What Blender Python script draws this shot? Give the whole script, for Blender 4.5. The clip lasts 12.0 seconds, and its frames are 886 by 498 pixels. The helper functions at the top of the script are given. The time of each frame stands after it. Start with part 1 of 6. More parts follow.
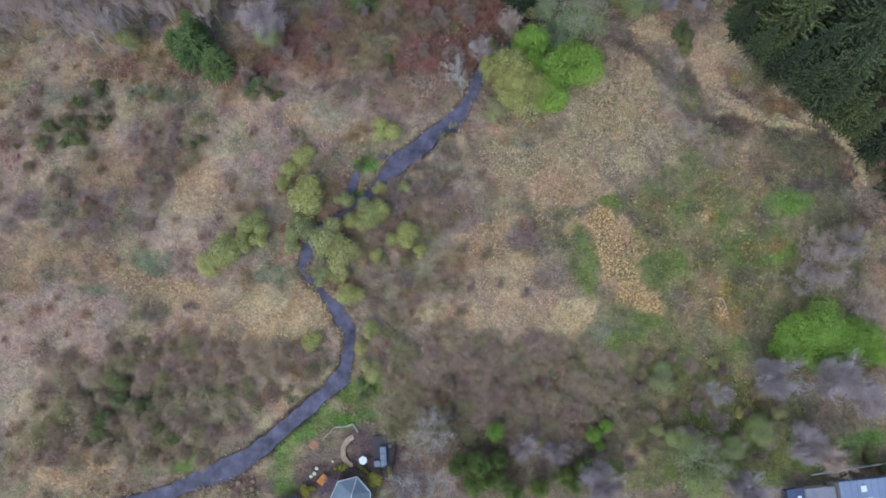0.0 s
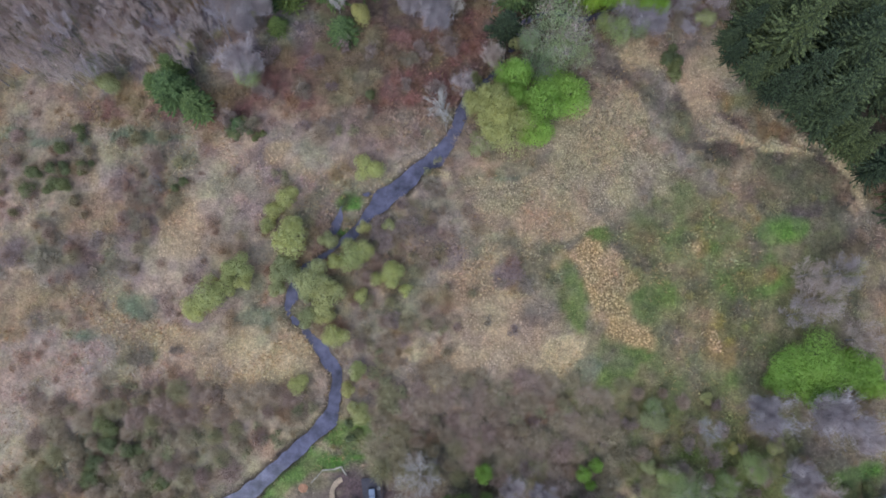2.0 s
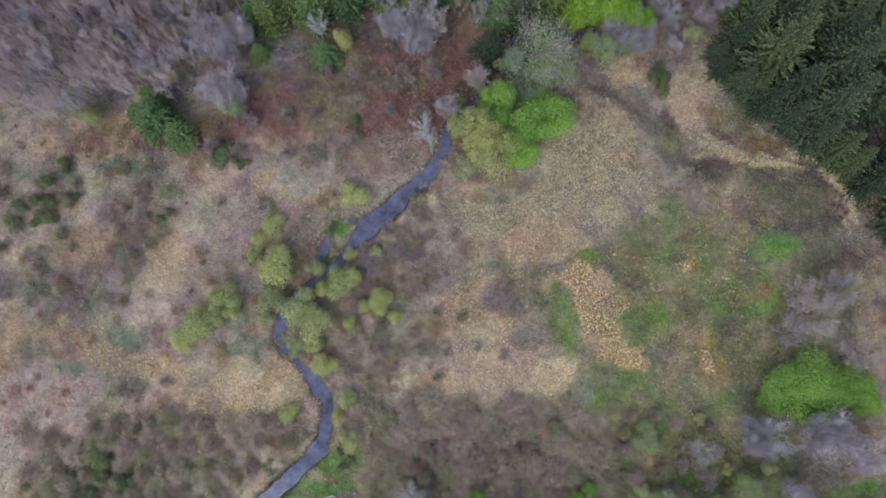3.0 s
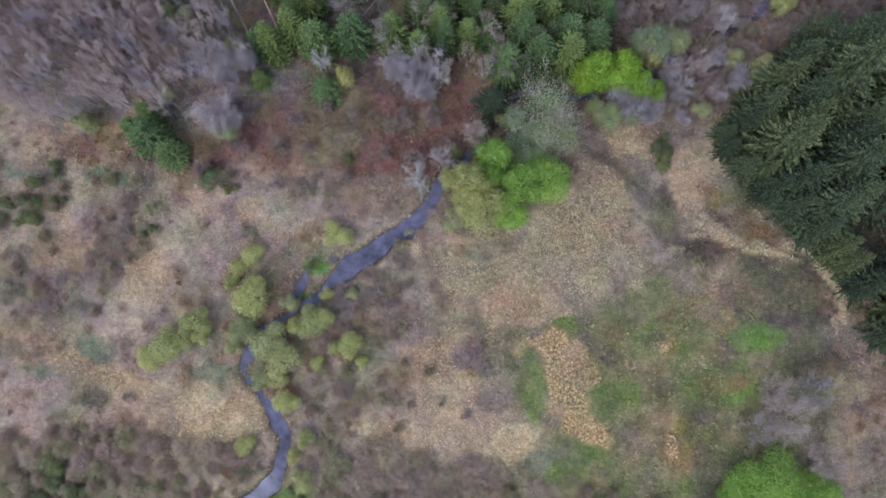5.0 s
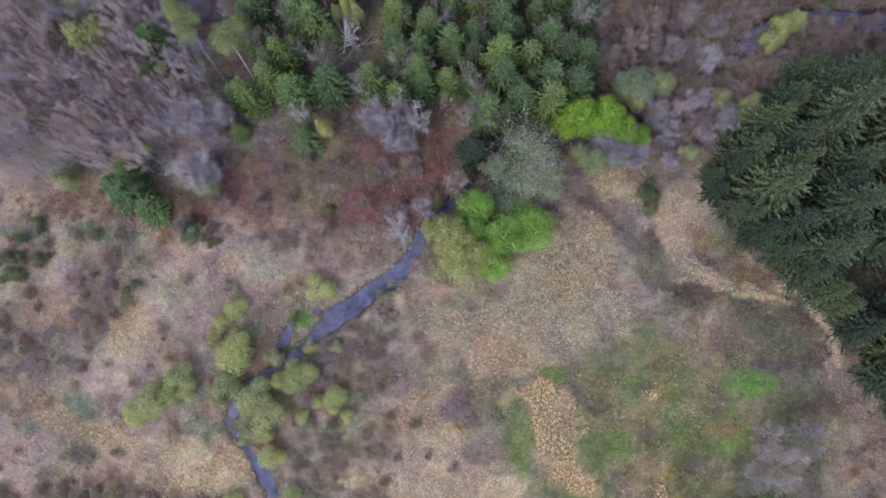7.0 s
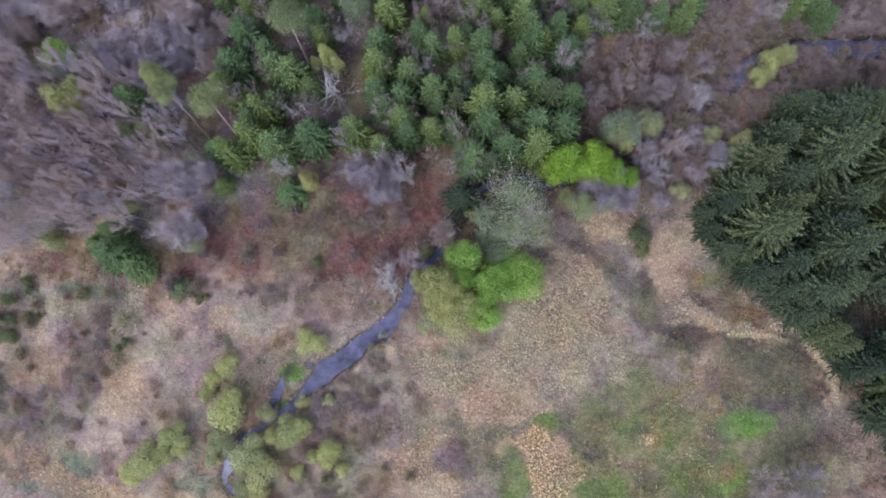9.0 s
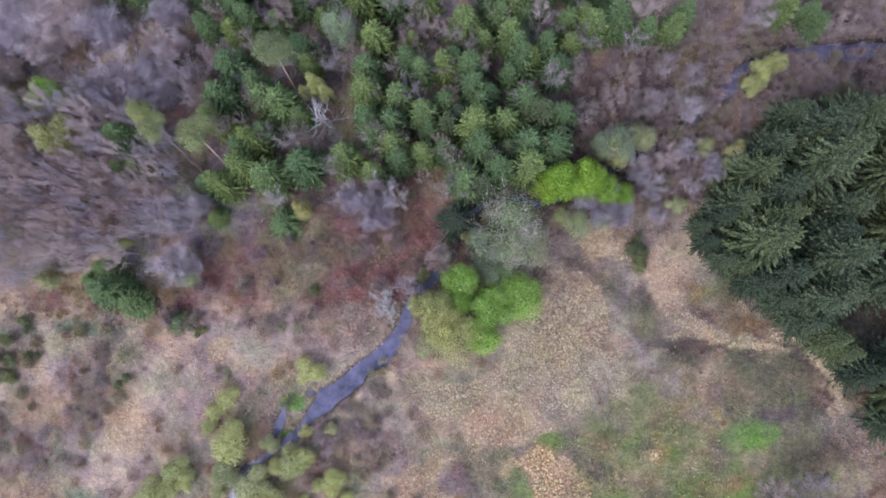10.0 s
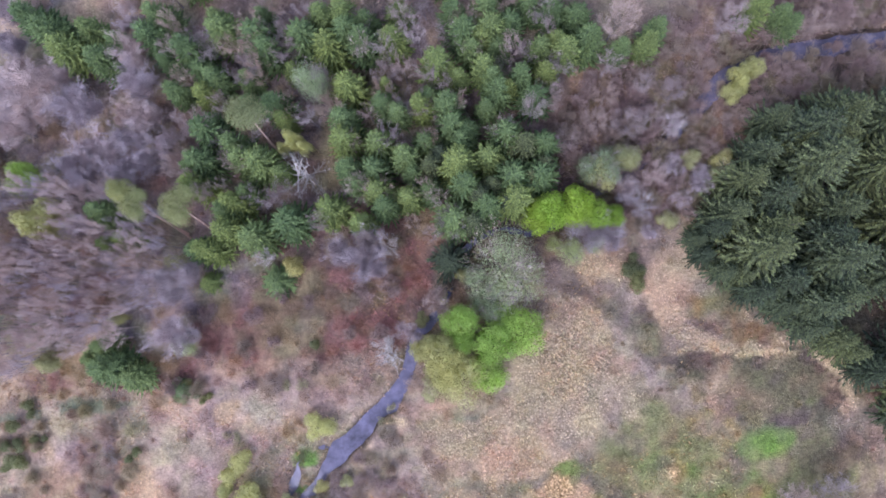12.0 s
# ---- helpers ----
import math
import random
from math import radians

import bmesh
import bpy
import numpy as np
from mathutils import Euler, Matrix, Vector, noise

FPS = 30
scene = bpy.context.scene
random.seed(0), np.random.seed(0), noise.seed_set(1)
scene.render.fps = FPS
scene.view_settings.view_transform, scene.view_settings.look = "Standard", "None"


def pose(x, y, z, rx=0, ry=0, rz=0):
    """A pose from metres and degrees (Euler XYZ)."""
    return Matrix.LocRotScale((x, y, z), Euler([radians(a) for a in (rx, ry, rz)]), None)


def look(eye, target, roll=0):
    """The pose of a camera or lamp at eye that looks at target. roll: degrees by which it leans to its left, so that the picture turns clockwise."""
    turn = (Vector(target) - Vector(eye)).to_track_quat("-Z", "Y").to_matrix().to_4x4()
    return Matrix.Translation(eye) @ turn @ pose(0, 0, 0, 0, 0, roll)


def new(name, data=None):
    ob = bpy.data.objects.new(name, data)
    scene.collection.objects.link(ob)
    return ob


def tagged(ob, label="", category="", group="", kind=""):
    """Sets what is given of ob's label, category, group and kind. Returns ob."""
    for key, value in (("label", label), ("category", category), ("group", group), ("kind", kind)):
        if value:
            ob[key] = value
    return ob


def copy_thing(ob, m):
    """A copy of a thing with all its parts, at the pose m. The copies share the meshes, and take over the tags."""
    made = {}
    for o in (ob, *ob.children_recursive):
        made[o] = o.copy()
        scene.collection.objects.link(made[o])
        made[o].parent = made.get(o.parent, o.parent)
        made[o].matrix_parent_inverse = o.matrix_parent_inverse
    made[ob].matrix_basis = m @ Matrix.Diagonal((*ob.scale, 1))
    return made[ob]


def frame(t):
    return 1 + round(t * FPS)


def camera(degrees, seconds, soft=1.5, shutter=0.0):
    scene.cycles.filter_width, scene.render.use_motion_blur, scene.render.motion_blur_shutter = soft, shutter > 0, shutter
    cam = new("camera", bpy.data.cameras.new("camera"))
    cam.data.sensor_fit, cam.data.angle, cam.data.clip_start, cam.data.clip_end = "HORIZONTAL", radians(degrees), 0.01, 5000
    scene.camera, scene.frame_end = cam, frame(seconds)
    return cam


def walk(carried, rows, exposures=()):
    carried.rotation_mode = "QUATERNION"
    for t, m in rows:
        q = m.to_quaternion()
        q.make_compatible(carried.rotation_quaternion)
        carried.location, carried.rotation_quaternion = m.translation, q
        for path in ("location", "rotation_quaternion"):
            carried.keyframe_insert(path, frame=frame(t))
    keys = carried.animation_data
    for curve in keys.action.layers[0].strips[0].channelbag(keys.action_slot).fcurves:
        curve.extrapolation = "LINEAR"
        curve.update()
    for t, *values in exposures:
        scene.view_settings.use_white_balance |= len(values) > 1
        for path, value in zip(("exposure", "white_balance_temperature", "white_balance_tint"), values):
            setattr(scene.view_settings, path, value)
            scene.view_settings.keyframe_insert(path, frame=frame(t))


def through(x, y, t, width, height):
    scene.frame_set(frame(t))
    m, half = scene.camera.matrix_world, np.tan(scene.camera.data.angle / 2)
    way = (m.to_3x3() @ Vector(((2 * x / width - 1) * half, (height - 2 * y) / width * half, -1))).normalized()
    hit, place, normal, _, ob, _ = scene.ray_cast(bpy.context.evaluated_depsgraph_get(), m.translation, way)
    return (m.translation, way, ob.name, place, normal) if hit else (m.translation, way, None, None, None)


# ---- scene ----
# A marshy valley with a winding brook, seen from a drone that flies level some 84 m up.
from collections import defaultdict

cam = camera(59.1, 12.0, soft=1.72)
METRES, EYE, TILT, LEAN, TURN = 42.0, 83.98, -80.0, -3.06, 0.0
ROWS = [
    (0.0, 0.0, 0.0, 0.0, 0.0, 0.0, -0.0),
    (0.5, 0.0174, 0.0054, 0.0258, 0.38, -0.28, 0.31),
    (1.0, 0.0398, 0.012, 0.0575, 0.81, -0.54, 0.47),
    (1.5, 0.0627, 0.0184, 0.0935, 1.16, -0.8, 0.61),
    (2.0, 0.0896, 0.0259, 0.1323, 1.52, -1.08, 1.21),
    (2.5, 0.1156, 0.033, 0.1684, 1.8, -1.23, 1.9),
    (3.0, 0.1415, 0.0414, 0.2096, 2.06, -1.56, 2.5),
    (5.0, 0.2333, 0.0761, 0.3719, 3.69, -2.55, -4.51),
    (5.5, 0.2533, 0.0844, 0.4101, 4.02, -2.72, -4.29),
    (6.0, 0.2715, 0.0934, 0.4526, 4.32, -3.06, -4.04),
    (6.5, 0.2894, 0.1022, 0.4934, 4.66, -3.35, -3.74),
    (7.0, 0.3033, 0.1107, 0.5339, 4.89, -3.61, -3.35),
    (9.0, 0.3465, 0.1465, 0.6967, 5.54, -4.88, -1.47),
    (9.5, 0.3536, 0.1552, 0.7333, 5.55, -5.14, -0.38),
    (10.0, 0.3603, 0.1636, 0.7702, 5.52, -5.41, 0.86),
    (10.5, 0.3654, 0.172, 0.8063, 5.45, -5.69, 2.02),
    (11.0, 0.3699, 0.1801, 0.8407, 5.34, -5.9, 3.0),
    (11.5, 0.373, 0.1867, 0.8713, 5.15, -6.05, 4.36),
    (12.0, 0.3762, 0.1917, 0.8907, 4.77, -6.22, 6.95),
]
walk(cam, [(t, pose(0, 0, EYE, TILT, LEAN, TURN) @ pose(METRES * x, METRES * y, METRES * z, 90 + pitch, roll, yaw)) for t, x, y, z, yaw, pitch, roll in ROWS],
     exposures=[(0.0, 0.69, 5770, 5), (5.5, 0.88, 5690, 11), (9.5, 1.18, 5640, 18), (12.0, 1.53, 5720, 24)])

# ---- sky and sun: an overcast spring day ----
SUN_ELEVATION, SUN_AZIMUTH = 52.0, 215.0
world = bpy.data.worlds.new("overcast_sky")
scene.world = world
world.use_nodes = True
wn = world.node_tree.nodes
sky = wn.new("ShaderNodeTexSky")
sky.sky_type, sky.sun_disc = "NISHITA", False
sky.sun_elevation, sky.sun_rotation = radians(SUN_ELEVATION), radians(SUN_AZIMUTH)
sky.dust_density, sky.air_density, sky.ozone_density = 0.6, 1.0, 1.0
wn["Background"].inputs["Strength"].default_value = 0.15
veil = wn.new("ShaderNodeHueSaturation")  # high cloud takes most of the blue away
veil.inputs["Saturation"].default_value = 0.65
world.node_tree.links.new(sky.outputs["Color"], veil.inputs["Color"])
world.node_tree.links.new(veil.outputs["Color"], wn["Background"].inputs["Color"])
sun = new("sun", bpy.data.lights.new("sun", "SUN"))
sun.data.energy, sun.data.angle, sun.data.color = 0.82, radians(32), (1.0, 0.98, 0.97)
a, e = radians(SUN_AZIMUTH), radians(SUN_ELEVATION)
sun.matrix_basis = look((0, 0, 0), (-math.sin(a) * math.cos(e), -math.cos(a) * math.cos(e), -math.sin(e)))


# ---- small tools ----
def srgb(r, g, b, k=1.0):
    return tuple(min(0.95, k * (((c / 255 + 0.055) / 1.055) ** 2.4)) for c in (r, g, b))


def ground_height(x, y):
    """The valley floor: highest along its middle, rising gently up the brook, level far away."""
    x, y = np.clip(x, -60.0, 72.0), np.clip(y, -40.0, 100.0)
    return (1.43 + 0.0416 * x + 0.0474 * y - 0.00109 * x * x - 0.00153 * x * np.minimum(y, 42.0)
            + 0.06 * np.maximum(0.0, y - 42.0) * np.clip((x - 10.0) / 30.0, 0.0, 1.0))


def value_noise(x, y, size, seed):
    """Smooth noise from 0 to 1, with lumps of that many metres."""
    u, v = np.asarray(x, float) / size + 1000.5, np.asarray(y, float) / size + 1000.5
    i, j = np.floor(u).astype(np.int64), np.floor(v).astype(np.int64)
    fu, fv = u - i, v - j
    fu, fv = fu * fu * (3 - 2 * fu), fv * fv * (3 - 2 * fv)

    def lattice(p, q):
        h = (p * 374761393 + q * 668265263 + seed * 974634777) & 0x7FFFFFFF
        h = ((h ^ (h >> 13)) * 1274126177) & 0x7FFFFFFF
        return ((h ^ (h >> 16)) & 0xFFFF) / 65535.0

    return ((lattice(i, j) * (1 - fu) + lattice(i + 1, j) * fu) * (1 - fv)
            + (lattice(i, j + 1) * (1 - fu) + lattice(i + 1, j + 1) * fu) * fv)


def mesh_of(name, verts, faces, material, tint=None, smooth=False):
    """A mesh from arrays; faces all triangles or all quads."""
    verts, faces = np.asarray(verts, np.float32), np.asarray(faces, np.int32)
    me = bpy.data.meshes.new(name)
    n, k = faces.shape
    me.vertices.add(len(verts))
    me.vertices.foreach_set("co", verts.ravel())
    me.loops.add(n * k)
    me.loops.foreach_set("vertex_index", faces.ravel())
    me.polygons.add(n)
    me.polygons.foreach_set("loop_start", np.arange(0, n * k, k, dtype=np.int32))
    me.polygons.foreach_set("use_smooth", np.full(n, smooth))
    me.update(calc_edges=True)
    if tint is not None:
        layer = me.color_attributes.new("tint", "FLOAT_COLOR", "POINT")
        layer.data.foreach_set("color", np.c_[tint, np.ones(len(tint))].astype(np.float32).ravel())
    me.materials.append(material)
    return me


def part(name, shape, material, parent, label=""):
    """Links a bmesh or a mesh as one mesh object under a thing or a part."""
    if isinstance(shape, bmesh.types.BMesh):
        me = bpy.data.meshes.new(name)
        shape.to_mesh(me)
        shape.free()
        me.materials.append(material)
        shape = me
    ob = new(name, shape)
    ob.parent = parent
    return tagged(ob, label)


def block(size, at=(0, 0, 0), turn=0.0, bevel=0.02):
    """A box with rounded edges, resting with its middle at a place."""
    bm = bmesh.new()
    bmesh.ops.create_cube(bm, size=1.0)
    bmesh.ops.scale(bm, vec=size, verts=bm.verts)
    if bevel:
        bmesh.ops.bevel(bm, geom=bm.edges[:], offset=bevel, segments=2, affect="EDGES")
    bmesh.ops.transform(bm, matrix=pose(*at, 0, 0, turn), verts=bm.verts)
    return bm


def disc(radius, height, at=(0, 0, 0), sides=20, top=1.0, bevel=0.02):
    """A round body with a softened rim; top: the upper radius as a share of the lower."""
    bm = bmesh.new()
    bmesh.ops.create_cone(bm, cap_ends=True, segments=sides, radius1=radius, radius2=radius * top, depth=height)
    if bevel:
        rims = [ed for ed in bm.edges if abs(ed.verts[0].co.z - ed.verts[1].co.z) < 1e-5]
        bmesh.ops.bevel(bm, geom=rims, offset=bevel, segments=2, affect="EDGES")
    bmesh.ops.translate(bm, vec=at, verts=bm.verts)
    return bm


def thing(name, at, turn=0.0, label="", category="", group="", kind=""):
    """An empty at the thing's base, on the ground where z is not given."""
    ob = new(name)
    z = at[2] if len(at) > 2 else float(ground_height(at[0], at[1]))
    ob.matrix_basis = pose(at[0], at[1], z, 0, 0, turn)
    return tagged(ob, label, category, group, kind)


class Shape:
    """Gathers triangles."""

    def __init__(self):
        self.v, self.f, self.c, self.n = [], [], [], 0

    def add(self, v, f, c=None):
        v, f = np.asarray(v, float).reshape(-1, 3), np.asarray(f, int).reshape(-1, 3)
        self.v.append(v)
        self.f.append(f + self.n)
        self.c.append(np.broadcast_to((1.0, 1.0, 1.0) if c is None else c, (len(v), 3)))
        self.n += len(v)

    def blades(self, p0, p1, width, rng, c=None):
        """One slim triangle from each p0 to each p1."""
        p0, p1 = np.asarray(p0, float), np.asarray(p1, float)
        side = np.cross(p1 - p0, rng.normal(size=p0.shape))
        side *= (np.broadcast_to(width, len(p0)) / 2 / np.maximum(1e-6, np.linalg.norm(side, axis=1)))[:, None]
        v = np.stack([p0 - side, p0 + side, p1], 1).reshape(-1, 3)
        self.add(v, np.arange(len(v)).reshape(-1, 3), None if c is None else np.repeat(c, 3, 0))

    def leaves(self, p, normal, size, rng, c=None):
        """One kite-shaped leaf clump of two triangles at each p."""
        normal = normal / np.maximum(1e-6, np.linalg.norm(normal, axis=1))[:, None]
        u = np.cross(normal, rng.normal(size=p.shape))
        u /= np.maximum(1e-6, np.linalg.norm(u, axis=1))[:, None]
        w = np.cross(normal, u)
        s = np.broadcast_to(size, len(p))[:, None]
        v = np.stack([p - u * s, p + w * s * 0.6, p + u * s, p - w * s * 0.6], 1).reshape(-1, 3)
        i = np.arange(len(p))[:, None] * 4
        self.add(v, np.concatenate([i + (0, 1, 2), i + (0, 2, 3)], 1).reshape(-1, 3), None if c is None else np.repeat(c, 4, 0))

    def tube(self, points, radii, sides=5):
        points = np.asarray(points, float)
        n = len(points)
        ahead = np.gradient(points, axis=0)
        ahead /= np.maximum(1e-6, np.linalg.norm(ahead, axis=1))[:, None]
        u = np.cross(ahead, (0.31, 0.87, 0.12))
        u /= np.maximum(1e-6, np.linalg.norm(u, axis=1))[:, None]
        w = np.cross(ahead, u)
        a = np.arange(sides) * 2 * np.pi / sides
        ring = u[:, None] * np.cos(a)[None, :, None] + w[:, None] * np.sin(a)[None, :, None]
        v = (points[:, None] + ring * np.asarray(radii, float)[:, None, None]).reshape(-1, 3)
        f = []
        for k in range(n - 1):
            for s in range(sides):
                p, q = k * sides + s, k * sides + (s + 1) % sides
                f += [(p, q, q + sides), (p, q + sides, p + sides)]
        self.add(v, f)

    def mesh(self, name, material, tint=False):
        return mesh_of(name, np.concatenate(self.v), np.concatenate(self.f), material, np.concatenate(self.c) if tint else None)


# ---- materials ----
def node_material(name):
    m = bpy.data.materials.new(name)
    m.use_nodes = True
    t = m.node_tree
    return m, t, t.nodes["Principled BSDF"]


def noise_node(t, size, detail=4.0, rough=0.6, seed=0.0):
    at = t.nodes.new("ShaderNodeNewGeometry")
    off = t.nodes.new("ShaderNodeVectorMath")
    off.operation = "ADD"
    off.inputs[1].default_value = (seed, seed * 2.3, seed * 0.7)
    t.links.new(at.outputs["Position"], off.inputs[0])
    n = t.nodes.new("ShaderNodeTexNoise")
    n.inputs["Scale"].default_value = 1.0 / size
    n.inputs["Detail"].default_value, n.inputs["Roughness"].default_value = detail, rough
    t.links.new(off.outputs[0], n.inputs["Vector"])
    return n.outputs["Fac"]


def ramp(t, fac, stops):
    r = t.nodes.new("ShaderNodeValToRGB")
    while len(r.color_ramp.elements) < len(stops):
        r.color_ramp.elements.new(0.5)
    for el, (p, c) in zip(r.color_ramp.elements, stops):
        el.position, el.color = p, (*c, 1.0) if len(c) == 3 else c
    t.links.new(fac, r.inputs["Fac"])
    return r.outputs["Color"]


def mixed(t, kind, fac, a, b):
    m = t.nodes.new("ShaderNodeMix")
    m.data_type, m.blend_type = "RGBA", kind
    for socket, value in ((m.inputs[0], fac), (m.inputs[6], a), (m.inputs[7], b)):
        if isinstance(value, bpy.types.NodeSocket):
            t.links.new(value, socket)
        elif isinstance(value, (int, float)):
            socket.default_value = value
        else:
            socket.default_value = (*value, 1.0)
    return m.outputs[2]


def bumped(t, bsdf, fac, depth, strength=1.0):
    b = t.nodes.new("ShaderNodeBump")
    b.inputs["Distance"].default_value, b.inputs["Strength"].default_value = depth, strength
    t.links.new(fac, b.inputs["Height"])
    t.links.new(b.outputs["Normal"], bsdf.inputs["Normal"])


def grey(v):
    return (v, v, v)


def plain_material(name, colour, rough=0.7, metal=0.0, size=0.3, vary=0.25, depth=0.004):
    """A worn surface: stains at a large scale, grain at a small one."""
    m, t, b = node_material(name)
    stains = ramp(t, noise_node(t, size * 4, seed=3.0), [(0.3, grey(1 - vary)), (0.7, grey(1 + vary * 0.4))])
    grain = ramp(t, noise_node(t, size * 0.25, seed=9.0), [(0.3, grey(1 - vary * 0.6)), (0.7, grey(1.0))])
    c = mixed(t, "MULTIPLY", 1.0, mixed(t, "MULTIPLY", 1.0, colour, stains), grain)
    t.links.new(c, b.inputs["Base Color"])
    b.inputs["Roughness"].default_value, b.inputs["Metallic"].default_value = rough, metal
    bumped(t, b, noise_node(t, size * 0.2, seed=5.0), depth)
    return m


def leaf_material(name, colour, other, through=0.45, lump=0.9, each=((0.78, 0.80, 0.84), (1.0, 1.0, 1.0), (1.12, 1.04, 0.88))):
    """Foliage or twigs: each clump and each plant a little different, some light passing through."""
    m, t, b = node_material(name)
    info, geo = t.nodes.new("ShaderNodeObjectInfo"), t.nodes.new("ShaderNodeNewGeometry")
    if through > 0.4:
        other = tuple(0.45 * a + 0.55 * b for a, b in zip(colour, other))
    c = mixed(t, "MIX", geo.outputs["Random Per Island"], colour, other)
    patchy = ramp(t, noise_node(t, lump, 2.0), [(0.3, grey(0.84)), (0.7, grey(1.1))])
    each = ramp(t, info.outputs["Random"], [(k / 2, c) for k, c in enumerate(each)])
    c = mixed(t, "MULTIPLY", 1.0, mixed(t, "MULTIPLY", 1.0, c, patchy), each)
    t.links.new(c, b.inputs["Base Color"])
    b.inputs["Roughness"].default_value = 0.75
    b.inputs["Specular IOR Level"].default_value = 0.2
    if through:
        tr, mx, out = t.nodes.new("ShaderNodeBsdfTranslucent"), t.nodes.new("ShaderNodeMixShader"), t.nodes["Material Output"]
        t.links.new(c, tr.inputs["Color"])
        mx.inputs[0].default_value = through
        t.links.new(b.outputs[0], mx.inputs[1])
        t.links.new(tr.outputs[0], mx.inputs[2])
        t.links.new(mx.outputs[0], out.inputs["Surface"])
    return m


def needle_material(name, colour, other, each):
    """Needles: each spray and each tree a little different, paler towards the branch tips."""
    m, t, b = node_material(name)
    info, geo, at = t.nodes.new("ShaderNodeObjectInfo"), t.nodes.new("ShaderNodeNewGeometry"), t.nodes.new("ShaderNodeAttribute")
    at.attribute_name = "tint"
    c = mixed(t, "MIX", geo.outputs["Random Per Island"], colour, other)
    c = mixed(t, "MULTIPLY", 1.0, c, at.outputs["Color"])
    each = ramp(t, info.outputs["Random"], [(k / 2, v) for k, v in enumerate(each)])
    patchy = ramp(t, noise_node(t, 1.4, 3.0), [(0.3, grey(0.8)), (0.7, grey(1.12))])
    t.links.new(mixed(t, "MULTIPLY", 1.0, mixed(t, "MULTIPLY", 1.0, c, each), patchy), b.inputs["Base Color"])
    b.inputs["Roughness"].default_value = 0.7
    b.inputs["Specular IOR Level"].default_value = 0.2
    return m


def tinted_material(name, through=0.0):
    """Plants and soil whose base colour is the tint of the place where they grow."""
    m, t, b = node_material(name)
    at = t.nodes.new("ShaderNodeAttribute")
    at.attribute_name = "tint"
    geo = t.nodes.new("ShaderNodeNewGeometry")
    each = ramp(t, geo.outputs["Random Per Island"], [(0.0, (0.80, 0.80, 0.82)), (1.0, (1.12, 1.1, 1.06))])
    c = mixed(t, "MULTIPLY", 1.0, at.outputs["Color"], each)
    t.links.new(c, b.inputs["Base Color"])
    b.inputs["Roughness"].default_value = 0.85
    b.inputs["Specular IOR Level"].default_value = 0.15
    return m


def soil_material():
    m, t, b = node_material("marsh_soil")
    at = t.nodes.new("ShaderNodeAttribute")
    at.attribute_name = "tint"
    big = ramp(t, noise_node(t, 2.5, 5.0, 0.65, 1.0), [(0.3, (0.72, 0.72, 0.74)), (0.7, (1.2, 1.17, 1.12))])
    mid = ramp(t, noise_node(t, 0.6, 4.0, 0.7, 4.0), [(0.32, (0.66, 0.65, 0.65)), (0.55, grey(1.0)), (0.72, (1.24, 1.22, 1.17))])
    fine = ramp(t, noise_node(t, 0.14, 3.0, 0.7, 8.0), [(0.3, grey(0.6)), (0.65, grey(1.2))])
    c = mixed(t, "MULTIPLY", 1.0, mixed(t, "MULTIPLY", 1.0, mixed(t, "MULTIPLY", 1.0, at.outputs["Color"], big), mid), fine)
    t.links.new(c, b.inputs["Base Color"])
    b.inputs["Roughness"].default_value = 0.95
    b.inputs["Specular IOR Level"].default_value = 0.1
    bumped(t, b, noise_node(t, 0.35, 6.0, 0.7, 2.0), 0.25)
    return m


def water_material():
    m, t, b = node_material("brook_water")
    # murky water, with pale and dark sky reflections mottled into its colour
    c = ramp(t, noise_node(t, 1.6, 5.0, 0.65, 6.0), [(0.3, srgb(66, 63, 72)), (0.48, srgb(92, 88, 103)), (0.66, srgb(114, 109, 128))])
    t.links.new(c, b.inputs["Base Color"])
    b.inputs["Roughness"].default_value, b.inputs["IOR"].default_value = 0.07, 1.33
    bumped(t, b, noise_node(t, 0.3, 3.0, 0.5, 3.0), 0.012)
    return m


